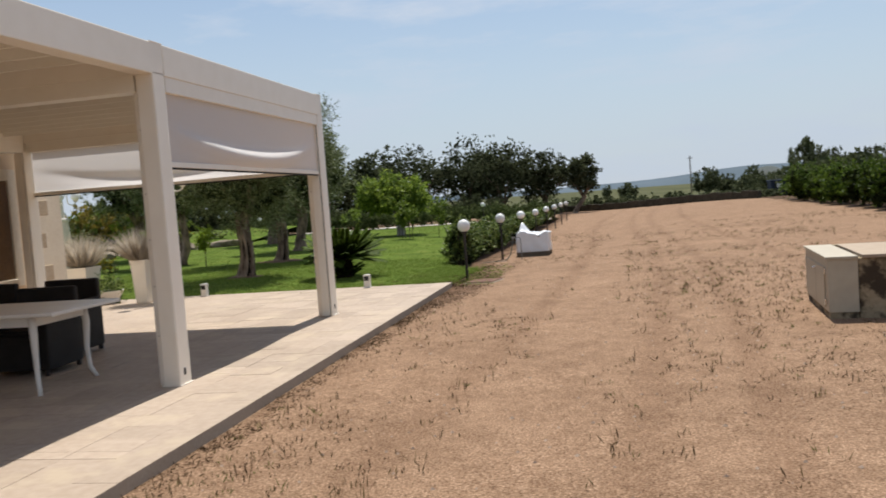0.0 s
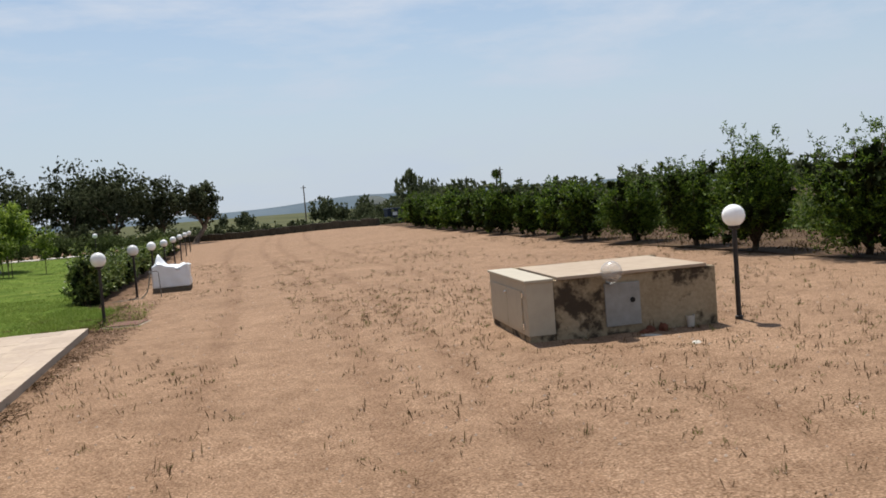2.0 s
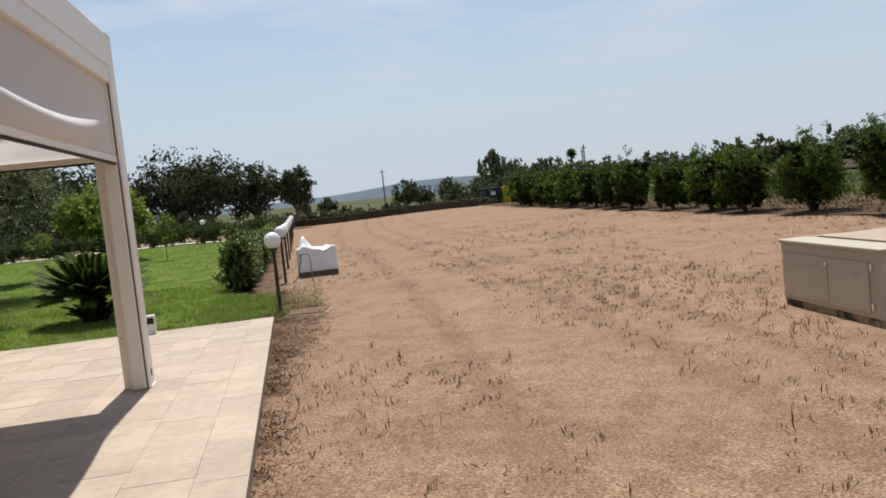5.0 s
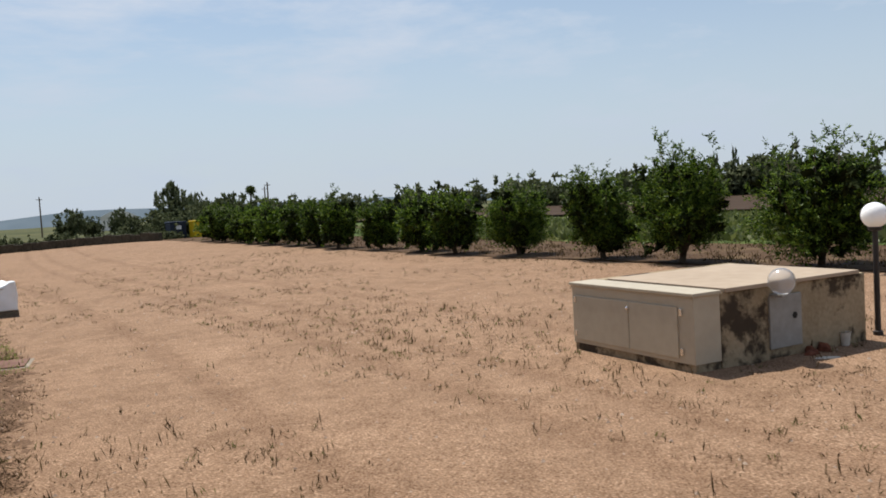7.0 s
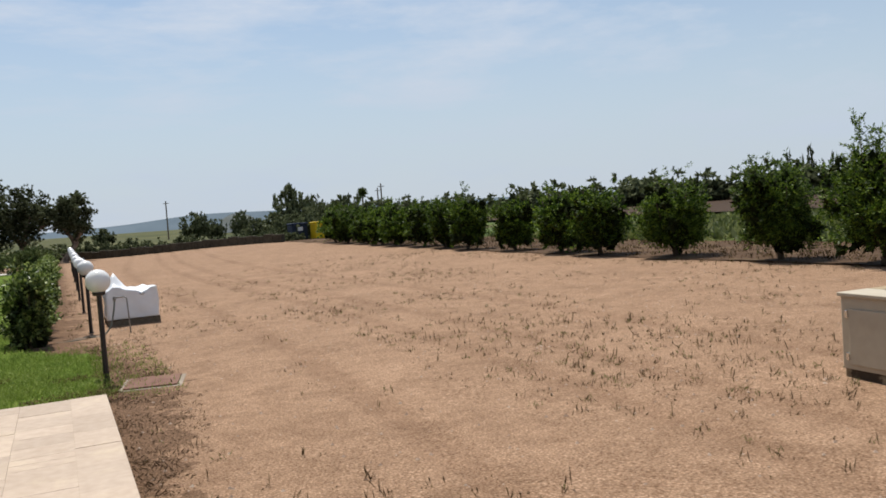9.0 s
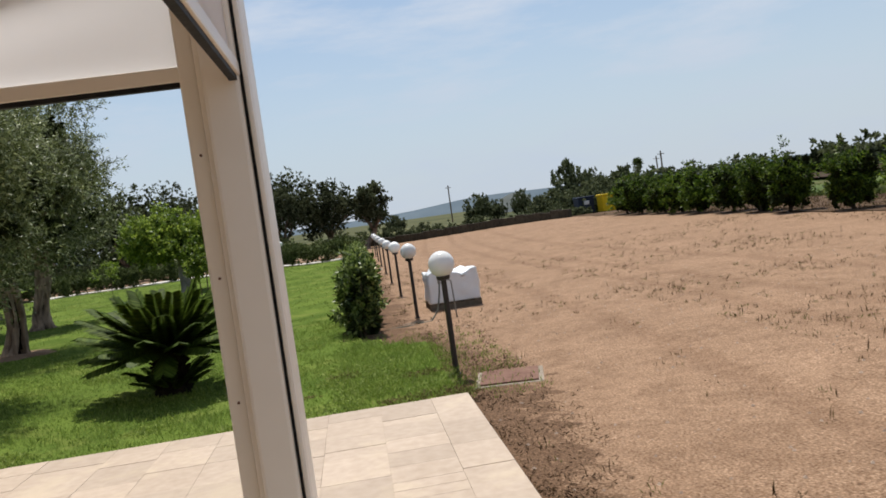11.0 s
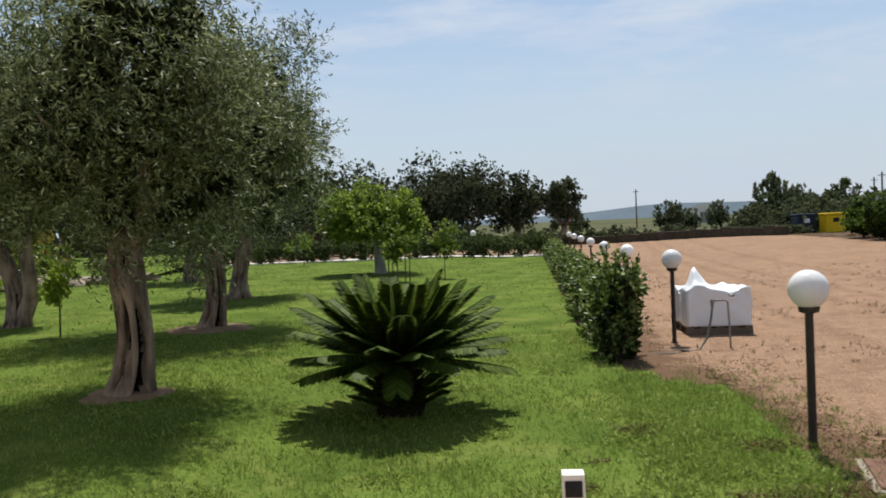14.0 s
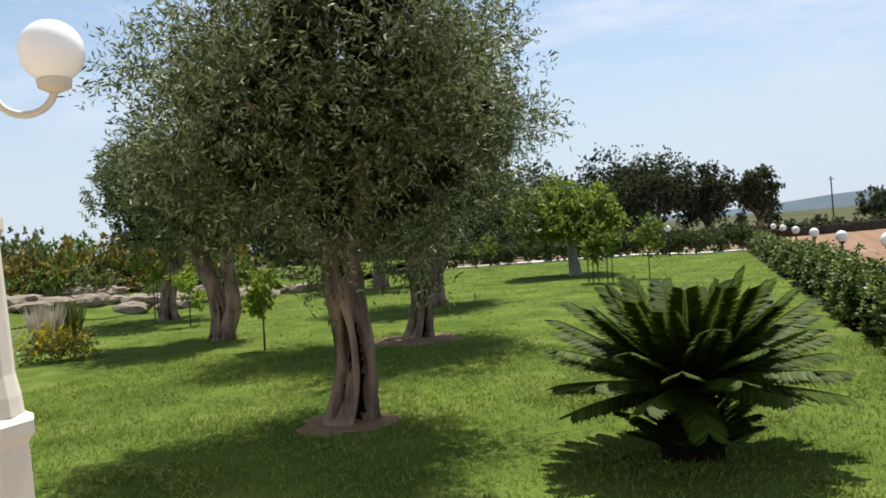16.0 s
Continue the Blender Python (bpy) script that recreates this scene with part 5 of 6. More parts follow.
bin_thing("blue_bin", (14.05, 45.0, 0.05), M_BINBLUE, "dark blue plastic rubbish container with a white label", True)
bin_thing("yellow_bin", (15.35, 44.2, 0.05), M_BINYEL, "yellow plastic recycling container with a dark slot", False)

far_wall = thing("boundary_wall", "low dark dry-stone boundary wall behind the lot", "wall", kind="structure")
A, B = Vector((12.6, 43.2)), Vector((-3.0, 60.0))
for k in range(34):
    p, q = A.lerp(B, k / 34), A.lerp(B, (k + 0.98) / 34)
    d = (q - p)
    hgt = 0.5 + 0.12 * noise.noise(Vector((k * 0.7, 0, 0)))
    zz = field_z(p.x, p.y)
    part("wall_section", box_bm(0, d.length, -0.2, 0.2, -0.4, hgt, 0.04), M_DARKWALL, far_wall, m=pose(p.x, p.y, zz, 0, 0, math.degrees(math.atan2(d.y, d.x))))


def bush_mesh(seed, n, count, leaf, flat=0.6):
    rng = np.random.default_rng(seed)
    c = []
    for _ in range(n):
        d = rng.normal(size=3)
        d /= np.linalg.norm(d)
        c.append((d[0] * 0.7, d[1] * 0.7, 0.5 + d[2] * 0.38, 0.24 + 0.14 * rng.random(), (0.24 + 0.12 * rng.random()) * flat / 0.6))
    c.append((0, 0, 0.4, 0.55, 0.42))
    return crown_mesh("leaves", c, count, leaf, leaf * 0.55, rng, 0, 0.08, 0.45)


bushes = [bush_mesh(300 + k, 14, 900, 0.17) for k in range(4)]
big_bushes = [bush_mesh(310 + k, 34, 3000, 0.11) for k in range(4)]


# darkened core leaves give a bush its inner shade by colour
bush_core = crown_mesh("inner_leaves", [(0, 0, 0.42, 0.62, 0.34), (0.25, 0.2, 0.45, 0.40, 0.3), (-0.25, -0.1, 0.45, 0.40, 0.3)], 400, 0.18, 0.15, np.random.default_rng(9), 0, 0.1, 0.0)


def bush(at, w, h, k, label="dark green scrub bush beyond the wall", group="scrub bushes", category="bush", name="scrub_bush"):
    b = thing(name, label, category, group, at=at, rz=k * 77)
    b.scale = (w, w, h)
    part("leaves", big_bushes[k % 4] if name == "distant_tree" else bushes[k % 4], M_GROVE, b)
    part("inner_leaves", bush_core, M_GROVESHADE, b)
    return b


rng = np.random.default_rng(61)
for k in range(26):
    p = A.lerp(B, k / 25) + Vector((1.4, 1.6)) + Vector((rng.normal() * 0.4, rng.normal() * 0.4))
    bush((p.x, p.y, -0.3), 0.9 + 0.5 * rng.random(), 0.75 + 0.35 * rng.random(), k)
for k, (x, y, w, h) in enumerate(((14.8, 50, 1.5, 1.9), (16.6, 53, 1.8, 2.2), (28.2, 100, 2.9, 5.6), (33, 104, 2.4, 4.7), (36.5, 101, 2.4, 4.2), (17.5, 47, 1.6, 2.2), (14.0, 57, 1.5, 1.8), (42, 96, 3.0, 3.4), (48, 88, 3, 3.2), (54, 78, 3.6, 3.2), (60, 66, 4, 3.2), (64, 52, 4.5, 3.4), (68, 40, 5, 3.8), (74, 26, 5, 4.8), (78, 12, 5.5, 5.0), (80, 0, 5.5, 5.5), (15.4, 97, 2.2, 3.2), (18.0, 99, 1.6, 2.6), (5.8, 115, 1.9, 2.1), (2.6, 120, 0.9, 2.2), (21, 97, 1.6, 3.0), (24, 70, 2.5, 2.6), (20, 60, 2.2, 2.4))):
    bush((x, y, -0.3), w, h, k, "rounded dark green tree in the farmland", "farmland trees", "tree", "distant_tree")
LINE = (Vector((26, 92)), Vector((44, 78)), Vector((60, 55)), Vector((70, 28)), Vector((75, -6)), Vector((76, -34)))
k = 0
for p, q in zip(LINE, LINE[1:]):
    steps = round((q - p).length / 3.4)
    for i in range(steps):
        c = p.lerp(q, i / steps)
        bush((c.x + 1.2 * math.sin(k * 1.7), c.y + math.cos(k * 2.9), -0.3), 3.9, 3.3 + 0.8 * smooth01((c.x - 50) / 22) + 0.4 * math.sin(k * 2.3) + 0.4 * math.sin(k * 0.7), 4 * k + 1, "dark tree in the windbreak beyond the fields", "windbreak", "tree", "windbreak_tree")
        k += 1
for k in range(6):
    bush((64 + 0.8 * k, 50 - 1.7 * k, -0.3), 0.9, 4.2 + 0.4 * math.sin(k * 2.1), 4 * k + 2, "narrow dark poplar above the windbreak", "poplars", "tree", "poplar_tree")
# olive grove at the end of the garden
for k, (x, y, c, up, zc) in enumerate(((0.2, 53, 1.5, 1.2, 3.2), (-2.4, 54, 2.7, 2.0, 3.3), (-5.5, 52, 3.2, 2.7, 3.6), (-9.0, 55, 3.5, 2.9, 3.9), (-12.5, 53, 3.6, 2.8, 3.8), (-7.3, 58, 3.2, 2.6, 3.7), (-16.5, 56, 3.5, 2.8, 3.8), (-20.5, 52, 3.5, 2.7, 3.6), (-25, 50, 3.5, 2.7, 3.8), (-19, 41, 2.8, 2.2, 3.0), (-24, 38, 2.8, 2.2, 3.0), (-13, 40, 2.4, 1.9, 2.7), (-30, 44, 3.2, 2.5, 3.4))):
    olive_tree((x, y, -0.3), 400 + k, 1.3, 0.26, c * (1.0 if k == 0 else 1.14), up + 0.78, zc - 0.12, 28000 if x > -14 else 7000, 0.105 if x > -14 else 0.26, (0.7 if k == 0 else 0.1, 0), "dark old olive tree in the grove", 70, dark=M_GROVE, wide=0.062 if x > -14 else 0.13, group="olive grove beyond the garden")
rng = np.random.default_rng(62)
for k in range(16):
    bush((-1.5 - 1.9 * k, 46 + 1.5 * rng.random(), -0.3), 1.5, 0.9 + 0.7 * smooth01((k - 1) / 3) + 0.4 * rng.random(), k, "dark scrub at the foot of the olive grove", "grove undergrowth")

# utility poles far off
for x, y, h in ((18.1, 147, 6.9), (45, 110, 6.5), (52, 130, 6.5)):
    u = thing("utility_pole", "thin wooden utility pole in the farmland", "pole", "utility poles", at=(x, y, -0.5))
    part("pole", tube([(0, 0, 0), (0, 0, h)], [0.14, 0.10], 8), M_PALLET, u)
    part("crossarm", box_bm(-0.5, 0.5, -0.05, 0.05, h - 0.5, h - 0.4), M_PALLET, u)
# far palm
fp = thing("palm_tree", "distant palm tree with a thin trunk", "tree", at=(96.8, 263.6, 0))
part("trunk", tube([(0, 0, 0), (0.2, 0, 9)], [0.35, 0.25], 8), M_DARKBARK, fp)
rng = np.random.default_rng(71)
d = rng.normal(size=(160, 3))
d[:, 2] += 0.3
part("crown", leaves_mesh("crown", np.tile([[0.2, 0, 9.0]], (160, 1)), d, np.full(160, 2.2), np.full(160, 0.45), rng.normal(size=(160, 3))), M_DARKGREEN, fp)
# low hills on the horizon
bm = bmesh.new()
prev = None
for k in range(121):
    a = radians(-60 + k * 1.5)
    r = 1150
    h = 7 + 3 * noise.noise(Vector((k * 0.21, 3, 0))) + 11 * math.exp(-((k - 46.5) / (3.6 if k < 46.5 else 14)) ** 2)
    foot, top, back = (bm.verts.new((math.sin(a) * rr, math.cos(a) * rr, zz)) for rr, zz in ((r, -2), (r + 60, h), (r + 260, -2)))
    if prev:
        bm.faces.new((prev[0], foot, top, prev[1]))
        bm.faces.new((prev[1], top, back, prev[2]))
    prev = (foot, top, back)
hills = new("backdrop", mesh_of(bm, "hills"))
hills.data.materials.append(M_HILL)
tagged(hills, "low blue-grey hills on the horizon", "hills", kind="structure")

# ---- rock garden beside the lawn ----
def rock(at, size, seed):
    r = thing("garden_rock", "pale weathered limestone rock in the rock garden", "rock", "rocks of the rock garden", at=at, rz=seed * 53)
    bm = bmesh.new()
    bmesh.ops.create_icosphere(bm, subdivisions=2, radius=1.0)
    for v in bm.verts:
        k = 1 + 0.35 * noise.noise(v.co * 1.2 + Vector((seed * 3.1, 0, 0))) + 0.28 * noise.noise(v.co * 2.6 + Vector((0, seed, 0)))
        k = round(k * 7) / 7 + 0.05 * noise.noise(v.co * 6)
        v.co.z = max(-0.7, min(0.7, v.co.z))
        v.co = Vector((v.co.x * size[0], v.co.y * size[1], v.co.z * size[2])) * k
    part("stone", bm, M_STONE, r)


M_SHRUB_A = leaf_mat("olive_green_shrub", (0.06, 0.08, 0.02), (0.125, 0.15, 0.042), (0.24, 0.25, 0.085), 0.3)
M_SHRUB_B = leaf_mat("fresh_green_shrub", (0.07, 0.11, 0.012), (0.13, 0.19, 0.025), (0.22, 0.28, 0.05), 0.3)
M_SHRUB_C = leaf_mat("ochre_shrub", (0.13, 0.11, 0.022), (0.24, 0.19, 0.035), (0.38, 0.30, 0.06), 0.3)
rng = np.random.default_rng(81)
mound = sheet("rock_garden_bed", -40, -15.0, 8, 34, 0.6, lambda x, y: lawn_z(x, y) + 0.02 + 0.55 * smooth01((-x - 16.5 - 0.35 * (18 - y)) / 4), M_LAWN, keep=lambda x, y: x < -16.2 - 0.55 * max(-4, min(9, 18 - y)) + 0.8 * noise.noise(Vector((x * 0.3, y * 0.3, 0))))
tagged(mound, "low earth mound of the rock garden", "ground", kind="structure")
ROCKS = ((-20.3, 15.2), (-18.9, 16.4), (-17.7, 17.4), (-16.9, 18.6), (-16.2, 19.6), (-21.6, 14.2), (-19.7, 17.2), (-18.5, 18.8), (-17.3, 20.2), (-15.8, 21.2), (-22.4, 16.0), (-20.9, 18.6))
for k in range(58):
    x, y = ROCKS[k % 12]
    x, y = x + 0.7 * rng.normal(), y + 0.45 * rng.normal()
    rise = 0.55 * smooth01((-x - 16.5 - 0.35 * (18 - y)) / 4)
    rock((x, y, lawn_z(x, y) + rise + 0.10), (0.42 + 0.5 * rng.random() ** 2, 0.28 + 0.3 * rng.random(), 0.14 + 0.17 * rng.random()), k)
for k in range(58):
    u = rng.random()
    x, y = -15.7 - 6.5 * u - rng.random() * 3.6, 20.6 - 6.5 * u + rng.random() * 4.0
    h = 0.45 + 1.2 * rng.random() ** 1.7
    w = 0.7 + 0.6 * rng.random()
    b = thing("rock_garden_shrub", "mixed green shrub among the garden rocks", "shrub", "rock garden shrubs", at=(x, y, lawn_z(x, y) + 0.05 + 0.5 * smooth01((-x - 16.5 - 0.35 * (18 - y)) / 4)), rz=k * 31)
    b.scale = (w, w, h)
    part("leaves", bush_mesh(500 + k, 12, 1000, 0.13), (M_SHRUB_A, M_SHRUB_B, M_SHRUB_C)[k % 3], b)
for k in range(11):
    x, y = -20 - 9 * rng.random(), 19 + 8 * rng.random()
    b = thing("tall_shrub", "tall grey-green shrub behind the rock garden", "shrub", "tall shrubs behind the rocks", at=(x, y, 0.3), rz=k * 47)
    b.scale = (1.4 + 0.5 * rng.random(),) * 2 + (1.9 + 0.6 * rng.random(),)
    part("leaves", bush_mesh(540 + k, 22, 4200, 0.075), M_SHRUB_A if k % 3 else M_SHRUB_B, b)


def grass_clump(at, h, seed, material):
    rng = np.random.default_rng(seed)
    g = thing("ornamental_grass", "clump of tall ornamental grass on the lawn", "plant", "ornamental grasses", at=at)
    n = 500
    a, t = rng.random(n) * 6.283, rng.random(n)
    base = np.stack([np.cos(a) * 0.12 * t, np.sin(a) * 0.12 * t, np.zeros(n)], 1)
    way = np.stack([np.cos(a) * 0.35 * t, np.sin(a) * 0.35 * t, np.ones(n)], 1)
    part("blades", leaves_mesh("blades", base, way, h * (0.6 + 0.4 * rng.random(n)), np.full(n, 0.022), rng.normal(size=(n, 3))), material, g)


grass_clump((-14.3, 10.1, lawn_z(-14.3, 10.1)), 0.85, 91, M_SHRUB_A)
grass_clump((-13.2, 8.3, lawn_z(-13.2, 8.3)), 0.9, 92, M_PLUME)
fl = thing("yellow_flower_clump", "low clump of yellow flowers on the lawn", "plant", at=(-12.0, 7.0, lawn_z(-12, 7)))
part("flower_head", crown_mesh("flower_head", [(0, 0, 0.28, 0.3, 0.10), (0.3, 0.2, 0.25, 0.25, 0.09)], 1200, 0.05, 0.03, np.random.default_rng(93)), M_YELLOWFLOWER, fl, "yellow flowers")
part("foliage", crown_mesh("foliage", [(0, 0, 0.12, 0.3, 0.12), (0.3, 0.2, 0.1, 0.25, 0.1)], 1200, 0.07, 0.03, np.random.default_rng(94)), M_SHRUB_A, fl)

# ---- grass, weeds ----
def scatter(name, label, category, pts, heights, widths, spread, per, material, rng, height_fn, seed_up=1.0):
    n = len(pts) * per
    x = np.repeat(pts[:, 0], per) + rng.normal(size=n) * spread
    y = np.repeat(pts[:, 1], per) + rng.normal(size=n) * spread
    z = np.array([height_fn(a, b) for a, b in pts]).repeat(per) - 0.006
    way = rng.normal(size=(n, 3)) * 0.45
    way[:, 2] = seed_up
    h = np.repeat(heights, per) * (0.5 + 0.7 * rng.random(n))
    me = leaves_mesh(name, np.stack([x, y, z], 1), way, h, np.repeat(widths, per), rng.normal(size=(n, 3)))
    me.materials.append(material)
    return tagged(new(name, me), label, category, kind="stuff")


rng = np.random.default_rng(101)
# lawn blades, finest where the walk comes near
for name, x0, x1, y0, y1, count, h, w in (("grass", -10, 0.1, 0.06, 7, 46000, 0.050, 0.0066), ("far_grass", -18, -0.8, 7, 31.3, 17000, 0.042, 0.011)):
    pts = np.stack([x0 + (x1 - x0) * rng.random(count), y0 + (y1 - y0) * rng.random(count)], 1)
    ok = np.array([rng.random() < 0.72 + 0.9 * noise.noise(Vector((x * 0.9, y * 0.9, 6))) and x < lawn_right(y) + 0.05 and min(math.hypot(x - ox, y - oy) - r for (ox, oy), r in ((OL[0], 0.45), (OL[1], 0.7))) > 0 for x, y in pts])
    pts = pts[ok]
    n = len(pts)
    scatter(name, "short mown lawn grass blades", "grass", pts, h * (0.55 + 0.6 * rng.random(n)) * np.array([1 + 0.9 * max(0, noise.noise(Vector((a * 1.6, b * 1.6, 3)))) for a, b in pts]), np.full(n, w), 0.02, 3, M_GRASS, rng, lawn_z, 0.8)


M_CLOVER = leaf_mat("pale_clover", (0.15, 0.21, 0.03), (0.23, 0.31, 0.055), (0.38, 0.44, 0.13), 0.35, 0.7, 0.15)
cand = np.stack([-9 + 9 * rng.random(26000), 0.08 + 7 * rng.random(26000) ** 1.2], 1)
pts = np.array([p for p in cand if p[0] < lawn_right(p[1]) and noise.noise(Vector((p[0] * 1.7, p[1] * 1.7, 9))) + 0.45 * math.exp(-((p[0] + 0.6) / 0.7) ** 2) * smooth01((3.2 - p[1]) / 1.5) > 0.27 + 0.2 * rng.random() and min(math.hypot(p[0] - ox, p[1] - oy) for ox, oy in OL[:2]) > 0.6])
n = len(pts)
scatter("clover", "pale broad-leaved clover tufts in the lawn", "grass", pts, 0.03 + 0.035 * rng.random(n), np.full(n, 0.014), 0.03, 4, M_CLOVER, rng, lambda x, y: lawn_z(x, y) + 0.01, 0.35)
M_THATCH = leaf_mat("worn_thatch", (0.07, 0.045, 0.02), (0.14, 0.10, 0.045), (0.24, 0.19, 0.09), 0.2, 0.9, 0.05)
cand = np.stack([-1.5 + 1.6 * rng.random(5000), 0.1 + 1.7 * rng.random(5000)], 1)
pts = np.array([p for p in cand if noise.noise(Vector((p[0] * 1.6, p[1] * 2.6, 14))) + 0.55 * smooth01((p[0] + 1.2) / 1.2) * smooth01((1.0 - p[1]) / 0.9) > 0.34 + 0.25 * rng.random()])
n = len(pts)
scatter("worn_patch", "worn brown thatch at the lawn corner", "grass", pts, 0.035 + 0.03 * rng.random(n), np.full(n, 0.010), 0.03, 4, M_THATCH, rng, lambda x, y: lawn_z(x, y) + 0.012, 0.15)

# grass straggling from the lawn into the sand round the first lamp
cand = np.stack([-1.0 + 1.7 * rng.random(9000), 0.08 + 5.5 * rng.random(9000)], 1)
pts = np.array([p for p in cand if rng.random() < (0.75 if p[0] < 0.05 else 0.28) * (1 - smooth01((p[1] - 2.4 + max(0, p[0]) * 1.5) / 3)) * (0.35 + 0.9 * abs(noise.noise(Vector((p[0] * 3, p[1] * 3, 2)))))])
n = len(pts)
scatter("edge_grass", "uneven grass tufts at the ragged lawn edge", "grass", pts, 0.03 + 0.06 * rng.random(n), np.full(n, 0.006), 0.03, 4, M_GRASS, rng, lambda x, y: max(field_z(x, y), lawn_z(x, y) if x < lawn_right(y) else -1), 0.9)


def dens(x, y):
    """How thickly weeds stand: patches, thicker along the terrace edge and before the concrete box, worn off on the wheel tracks."""
    d = 0.25 + 0.9 * noise.noise(Vector((x * 0.45, y * 0.45, 7)))
    d += (1.0 - 0.6 * smooth01((y + 10) / 3)) * math.exp(-((x - 0.35) / 0.35) ** 2) * (1 if y < 2 else 0.4)
    d += 0.9 * math.exp(-(((x - 4.6) / 1.6) ** 2 + ((y + 1.5) / 4.0) ** 2))
    d += 0.5 * math.exp(-(((x - 5.5) / 2.0) ** 2 + ((y + 7.5) / 1.5) ** 2))
    d -= 0.8 * math.exp(-((x - 2.6 - 0.04 * y) / 0.35) ** 2)
    return d


cand = np.stack([-0.3 + 13 * rng.random(30000), -13.5 + 34 * rng.random(30000) ** 1.2], 1)
pts = np.array([p for p in cand if (p[0] > 0.06 or p[1] > 3) and rng.random() < dens(*p) * 0.45 and not (5.1 < p[0] < 7.6 and -5.2 < p[1] < -3.4)])
n = len(pts)
scatter("dry_weeds", "dry brown weed stalks scattered over the sand", "weeds", pts, 0.026 + 0.08 * rng.random(n) ** 2.0, 0.0058 + 0.004 * rng.random(n), 0.028, 4, M_STRAW, rng, field_z, 0.9)
scatter("dry_stalks", "thin upright dry weed stalks on the sand", "weeds", pts[::3] + 0.07, 0.04 + 0.10 * rng.random(len(pts[::3])) ** 1.8, np.full(len(pts[::3]), 0.0105), 0.022, 2, M_STRAW, rng, field_z, 2.6)
pick = rng.random(n) < 0.14
scatter("weeds", "small green weeds on the sand", "weeds", pts[pick] + 0.05, 0.03 + 0.05 * rng.random(pick.sum()), np.full(pick.sum(), 0.007), 0.025, 7, M_WEED, rng, field_z, 0.8)
M_DEAD = leaf_mat("dead_growth", (0.035, 0.02, 0.010), (0.07, 0.042, 0.02), (0.14, 0.09, 0.045), 0.1, 0.9, 0.1)
# dead brown growth along the terrace edge and beside the cover
cand = np.stack([0.02 + rng.random(6000) ** 1.7, -12 + 17 * rng.random(6000)], 1)
cand[:, 0] *= np.array([0.24 + 0.5 * smooth01((b + 3.5) / 3) for _, b in cand])
# clumps before the box stand in for dark wet stains on the sand
for cx, cy, rx, ry, m in ((5.85, -6.05, 0.45, 0.22, 60), (5.1, -7.3, 0.5, 0.3, 34), (6.5, -6.35, 0.35, 0.15, 22), (4.75, -7.75, 0.5, 0.25, 24)):
    cand = np.concatenate([cand, np.stack([cx + rx * rng.normal(size=m), cy + ry * rng.normal(size=m)], 1)])
pts = np.array([p for p in cand if p[0] > 3 or rng.random() < 0.22 + 0.16 * smooth01((p[1] + 4) / 3) + 0.5 * noise.noise(Vector((p[0] * 2, p[1] * 1.2, 1)))])
n = len(pts)
scatter("dead_growth", "matted dead brown grass along the terrace edge, and dark stains before the box", "weeds", pts, 0.025 + 0.04 * rng.random(n), np.full(n, 0.007), 0.04, 5, M_DEAD, rng, field_z, 0.2)
# stones and clods
bm = bmesh.new()
stone_rng = random.Random(5)
for _ in range(2600):
    x, y = stone_rng.uniform(0.1, 12), stone_rng.uniform(-13, 8)
    s = stone_rng.uniform(0.006, 0.02)
    vs = [bm.verts.new((x + s * dx * stone_rng.uniform(0.6, 1.2), y + s * dy * stone_rng.uniform(0.6, 1.2), field_z(x, y) + s * dz)) for dx, dy, dz in ((1, 0, 0), (0, 1, 0.1), (-1, 0, 0), (0, -1, 0), (0.1, 0, 0.8))]
    for i in range(4):
        bm.faces.new((vs[i], vs[(i + 1) % 4], vs[4]))
pebbles = new("pebbles", mesh_of(bm, "pebbles"))
pebbles.data.materials.append(mat("pebble", (0.20, 0.13, 0.09), (0.50, 0.40, 0.31), grain=6, blotch=2, rough=0.9, bump=0.1))
tagged(pebbles, "loose small stones on the sandy lot", "stones", kind="stuff")
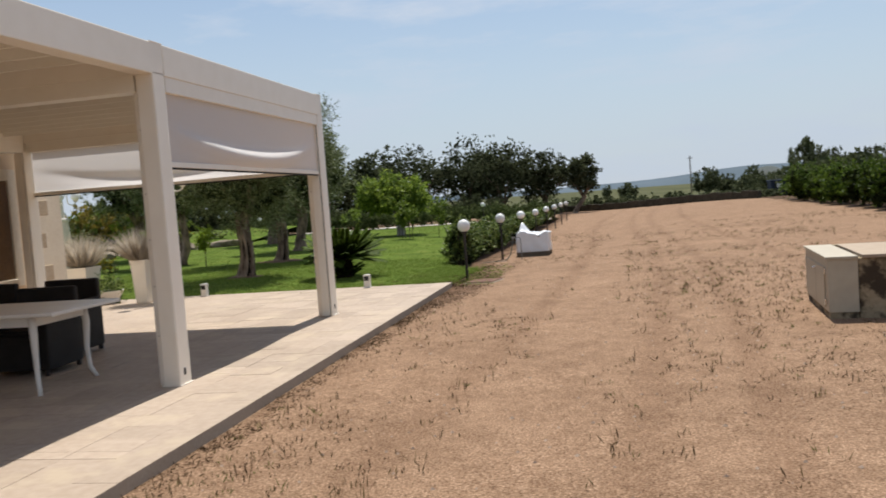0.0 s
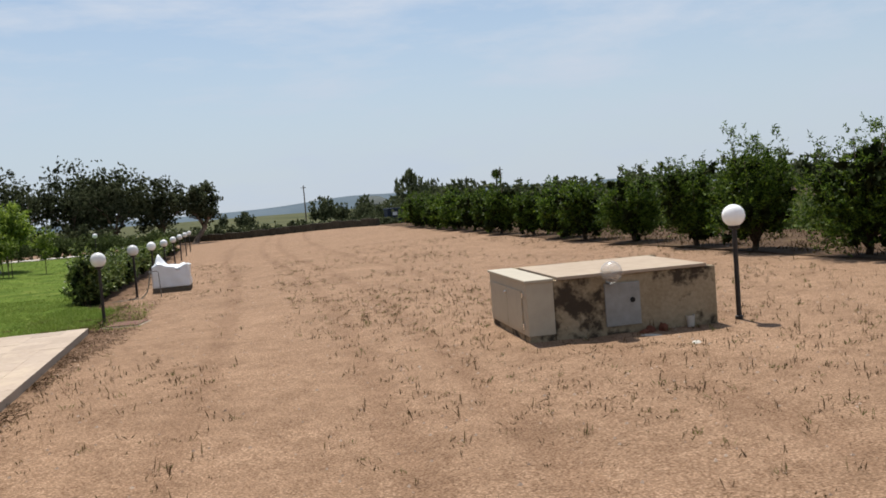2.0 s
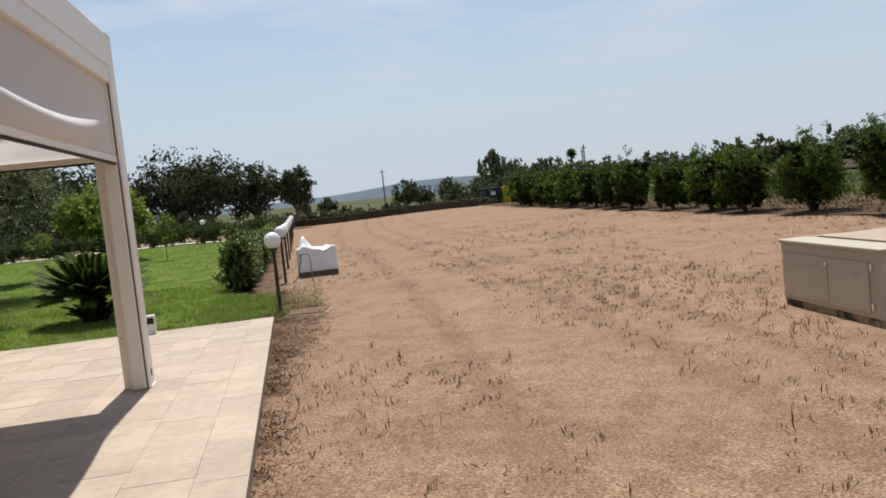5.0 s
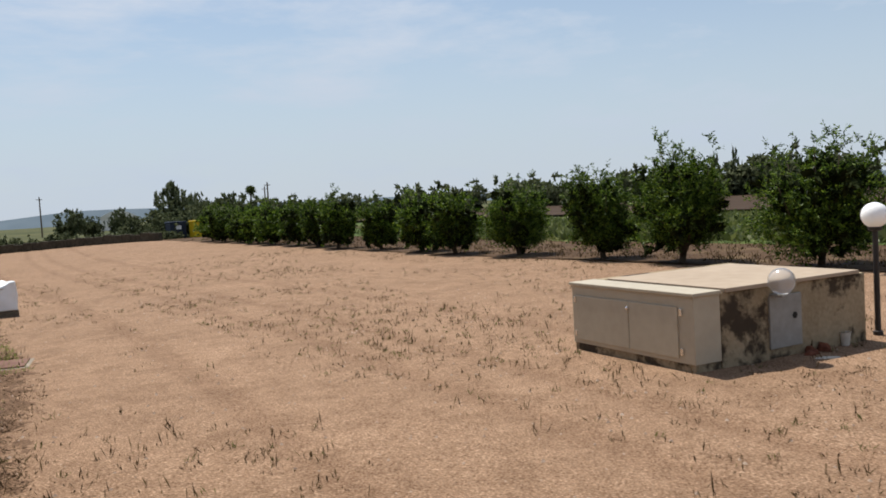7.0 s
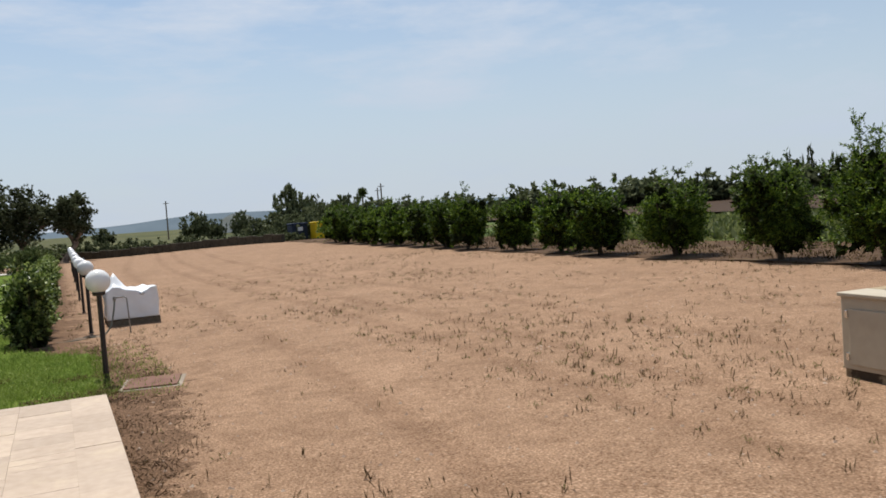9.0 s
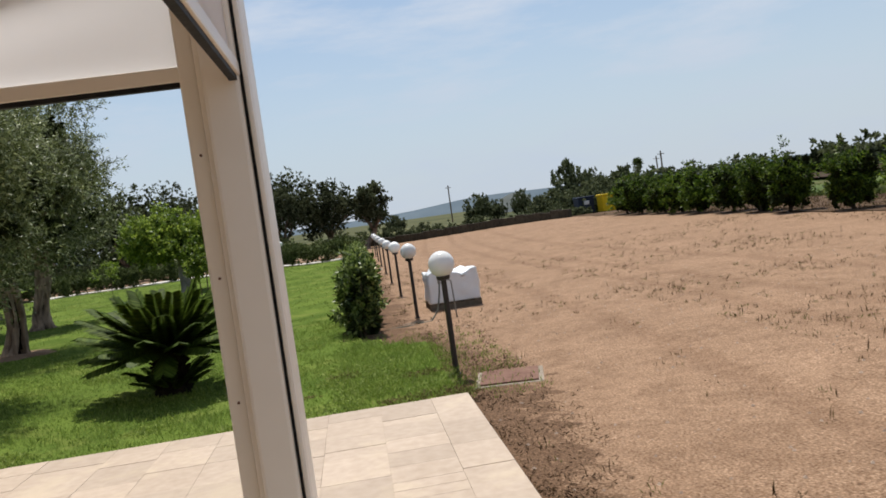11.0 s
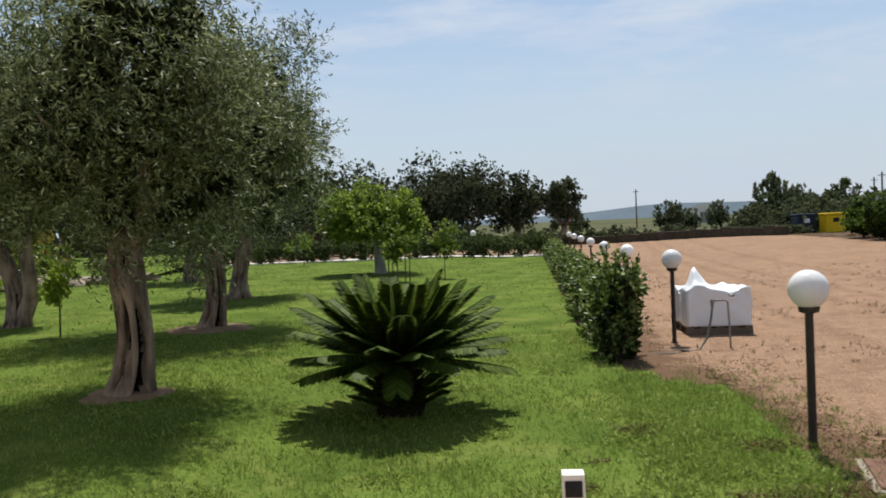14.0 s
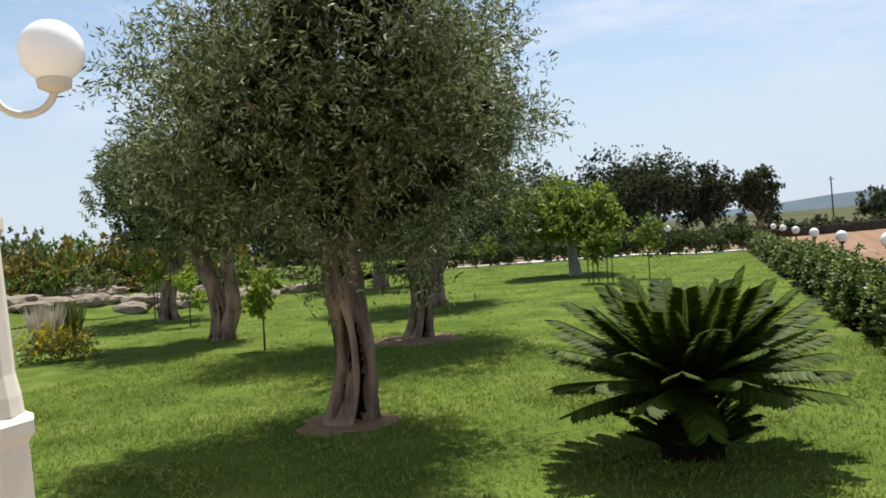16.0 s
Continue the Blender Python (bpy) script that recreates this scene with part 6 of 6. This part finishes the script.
# leafy ground cover under the tree row and in the crop field
cand = np.stack([13.0 + 4.5 * rng.random(2600), -12 + 50 * rng.random(2600)], 1)
scatter("verge_weeds", "dry and green weeds under the tree row", "weeds", cand, 0.05 + 0.15 * rng.random(2600), np.full(2600, 0.02), 0.08, 5, M_STRAW, rng, lambda x, y: field_z(13.0, y), 0.8)
cand = np.stack([17.6 + 16 * rng.random(2600) ** 1.3, -14 + 40 * rng.random(2600)], 1)
scatter("crop_leaves", "broad green leaves of a vegetable crop", "crop", cand, 0.22 + 0.2 * rng.random(2600), np.full(2600, 0.16), 0.15, 7, M_SHRUB_A, rng, lambda x, y: -0.05 + (x - 17) * 0.004, 0.6)

# ---- terrace slabs ----
slab_rng = random.Random(3)
cols, x = [], -0.004
while x > -11.9:
    w = 0.30 if not cols else slab_rng.choice((0.40, 0.40, 0.30, 0.50))
    cols.append((x - w, x))
    x -= w
shared = {}
rest = bmesh.new()
made = 0
for ci, (x0, x1) in enumerate(cols):
    y = 0.046
    while y > -19.9:
        ln = slab_rng.choice((0.15, 0.20, 0.30, 0.30, 0.40, 0.50)) if ci else slab_rng.choice((0.5, 0.6, 0.8))
        key = (round(x1 - x0, 2), ln)
        if y > -11.5 and x1 > -3.4 and made < 300:
            if key not in shared:
                me = mesh_of(box_bm(-key[0] / 2 + 0.001, key[0] / 2 - 0.001, -ln / 2 + 0.001, ln / 2 - 0.001, -0.03, 0.0), "slab")
                me.materials.append(M_SLAB)
                shared[key] = me
            part("slab", shared[key], M_SLAB, terrace, m=pose((x0 + x1) / 2, y - ln / 2, slab_rng.uniform(-0.0015, 0.0015)))
            made += 1
        else:
            box_bm(x0 + 0.0012, x1 - 0.0012, y - ln + 0.0012, y - 0.0012, -0.03, 0.0, bm=rest)
        y -= ln
rest_ob = part("slab_field", rest, M_SLAB, terrace)
rest_ob["kind"] = "stuff"

# far farm shed
shed = thing("farm_shed", "white farm shed with a low arched roof far off", "building", at=(42, 205, -0.6), rz=-10)
part("wall", box_bm(-4, 4, -3, 3, 0, 3.2), M_TABLE, shed)
roof_bm = bmesh.new()
prof = [(-4.2 + 8.4 * k / 10, 3.2 + 1.5 * math.sin(math.pi * k / 10)) for k in range(11)]
front, back = [[roof_bm.verts.new((x, yy, z)) for x, z in prof] for yy in (-3.2, 3.2)]
for k in range(10):
    roof_bm.faces.new((front[k], front[k + 1], back[k + 1], back[k]))
roof_bm.faces.new(front[::-1])
roof_bm.faces.new(back)
part("roof", roof_bm, M_TABLE, shed)
part("door", box_bm(-1, 1, -3.05, -2.98, 0, 2.6), M_ZINC, shed)
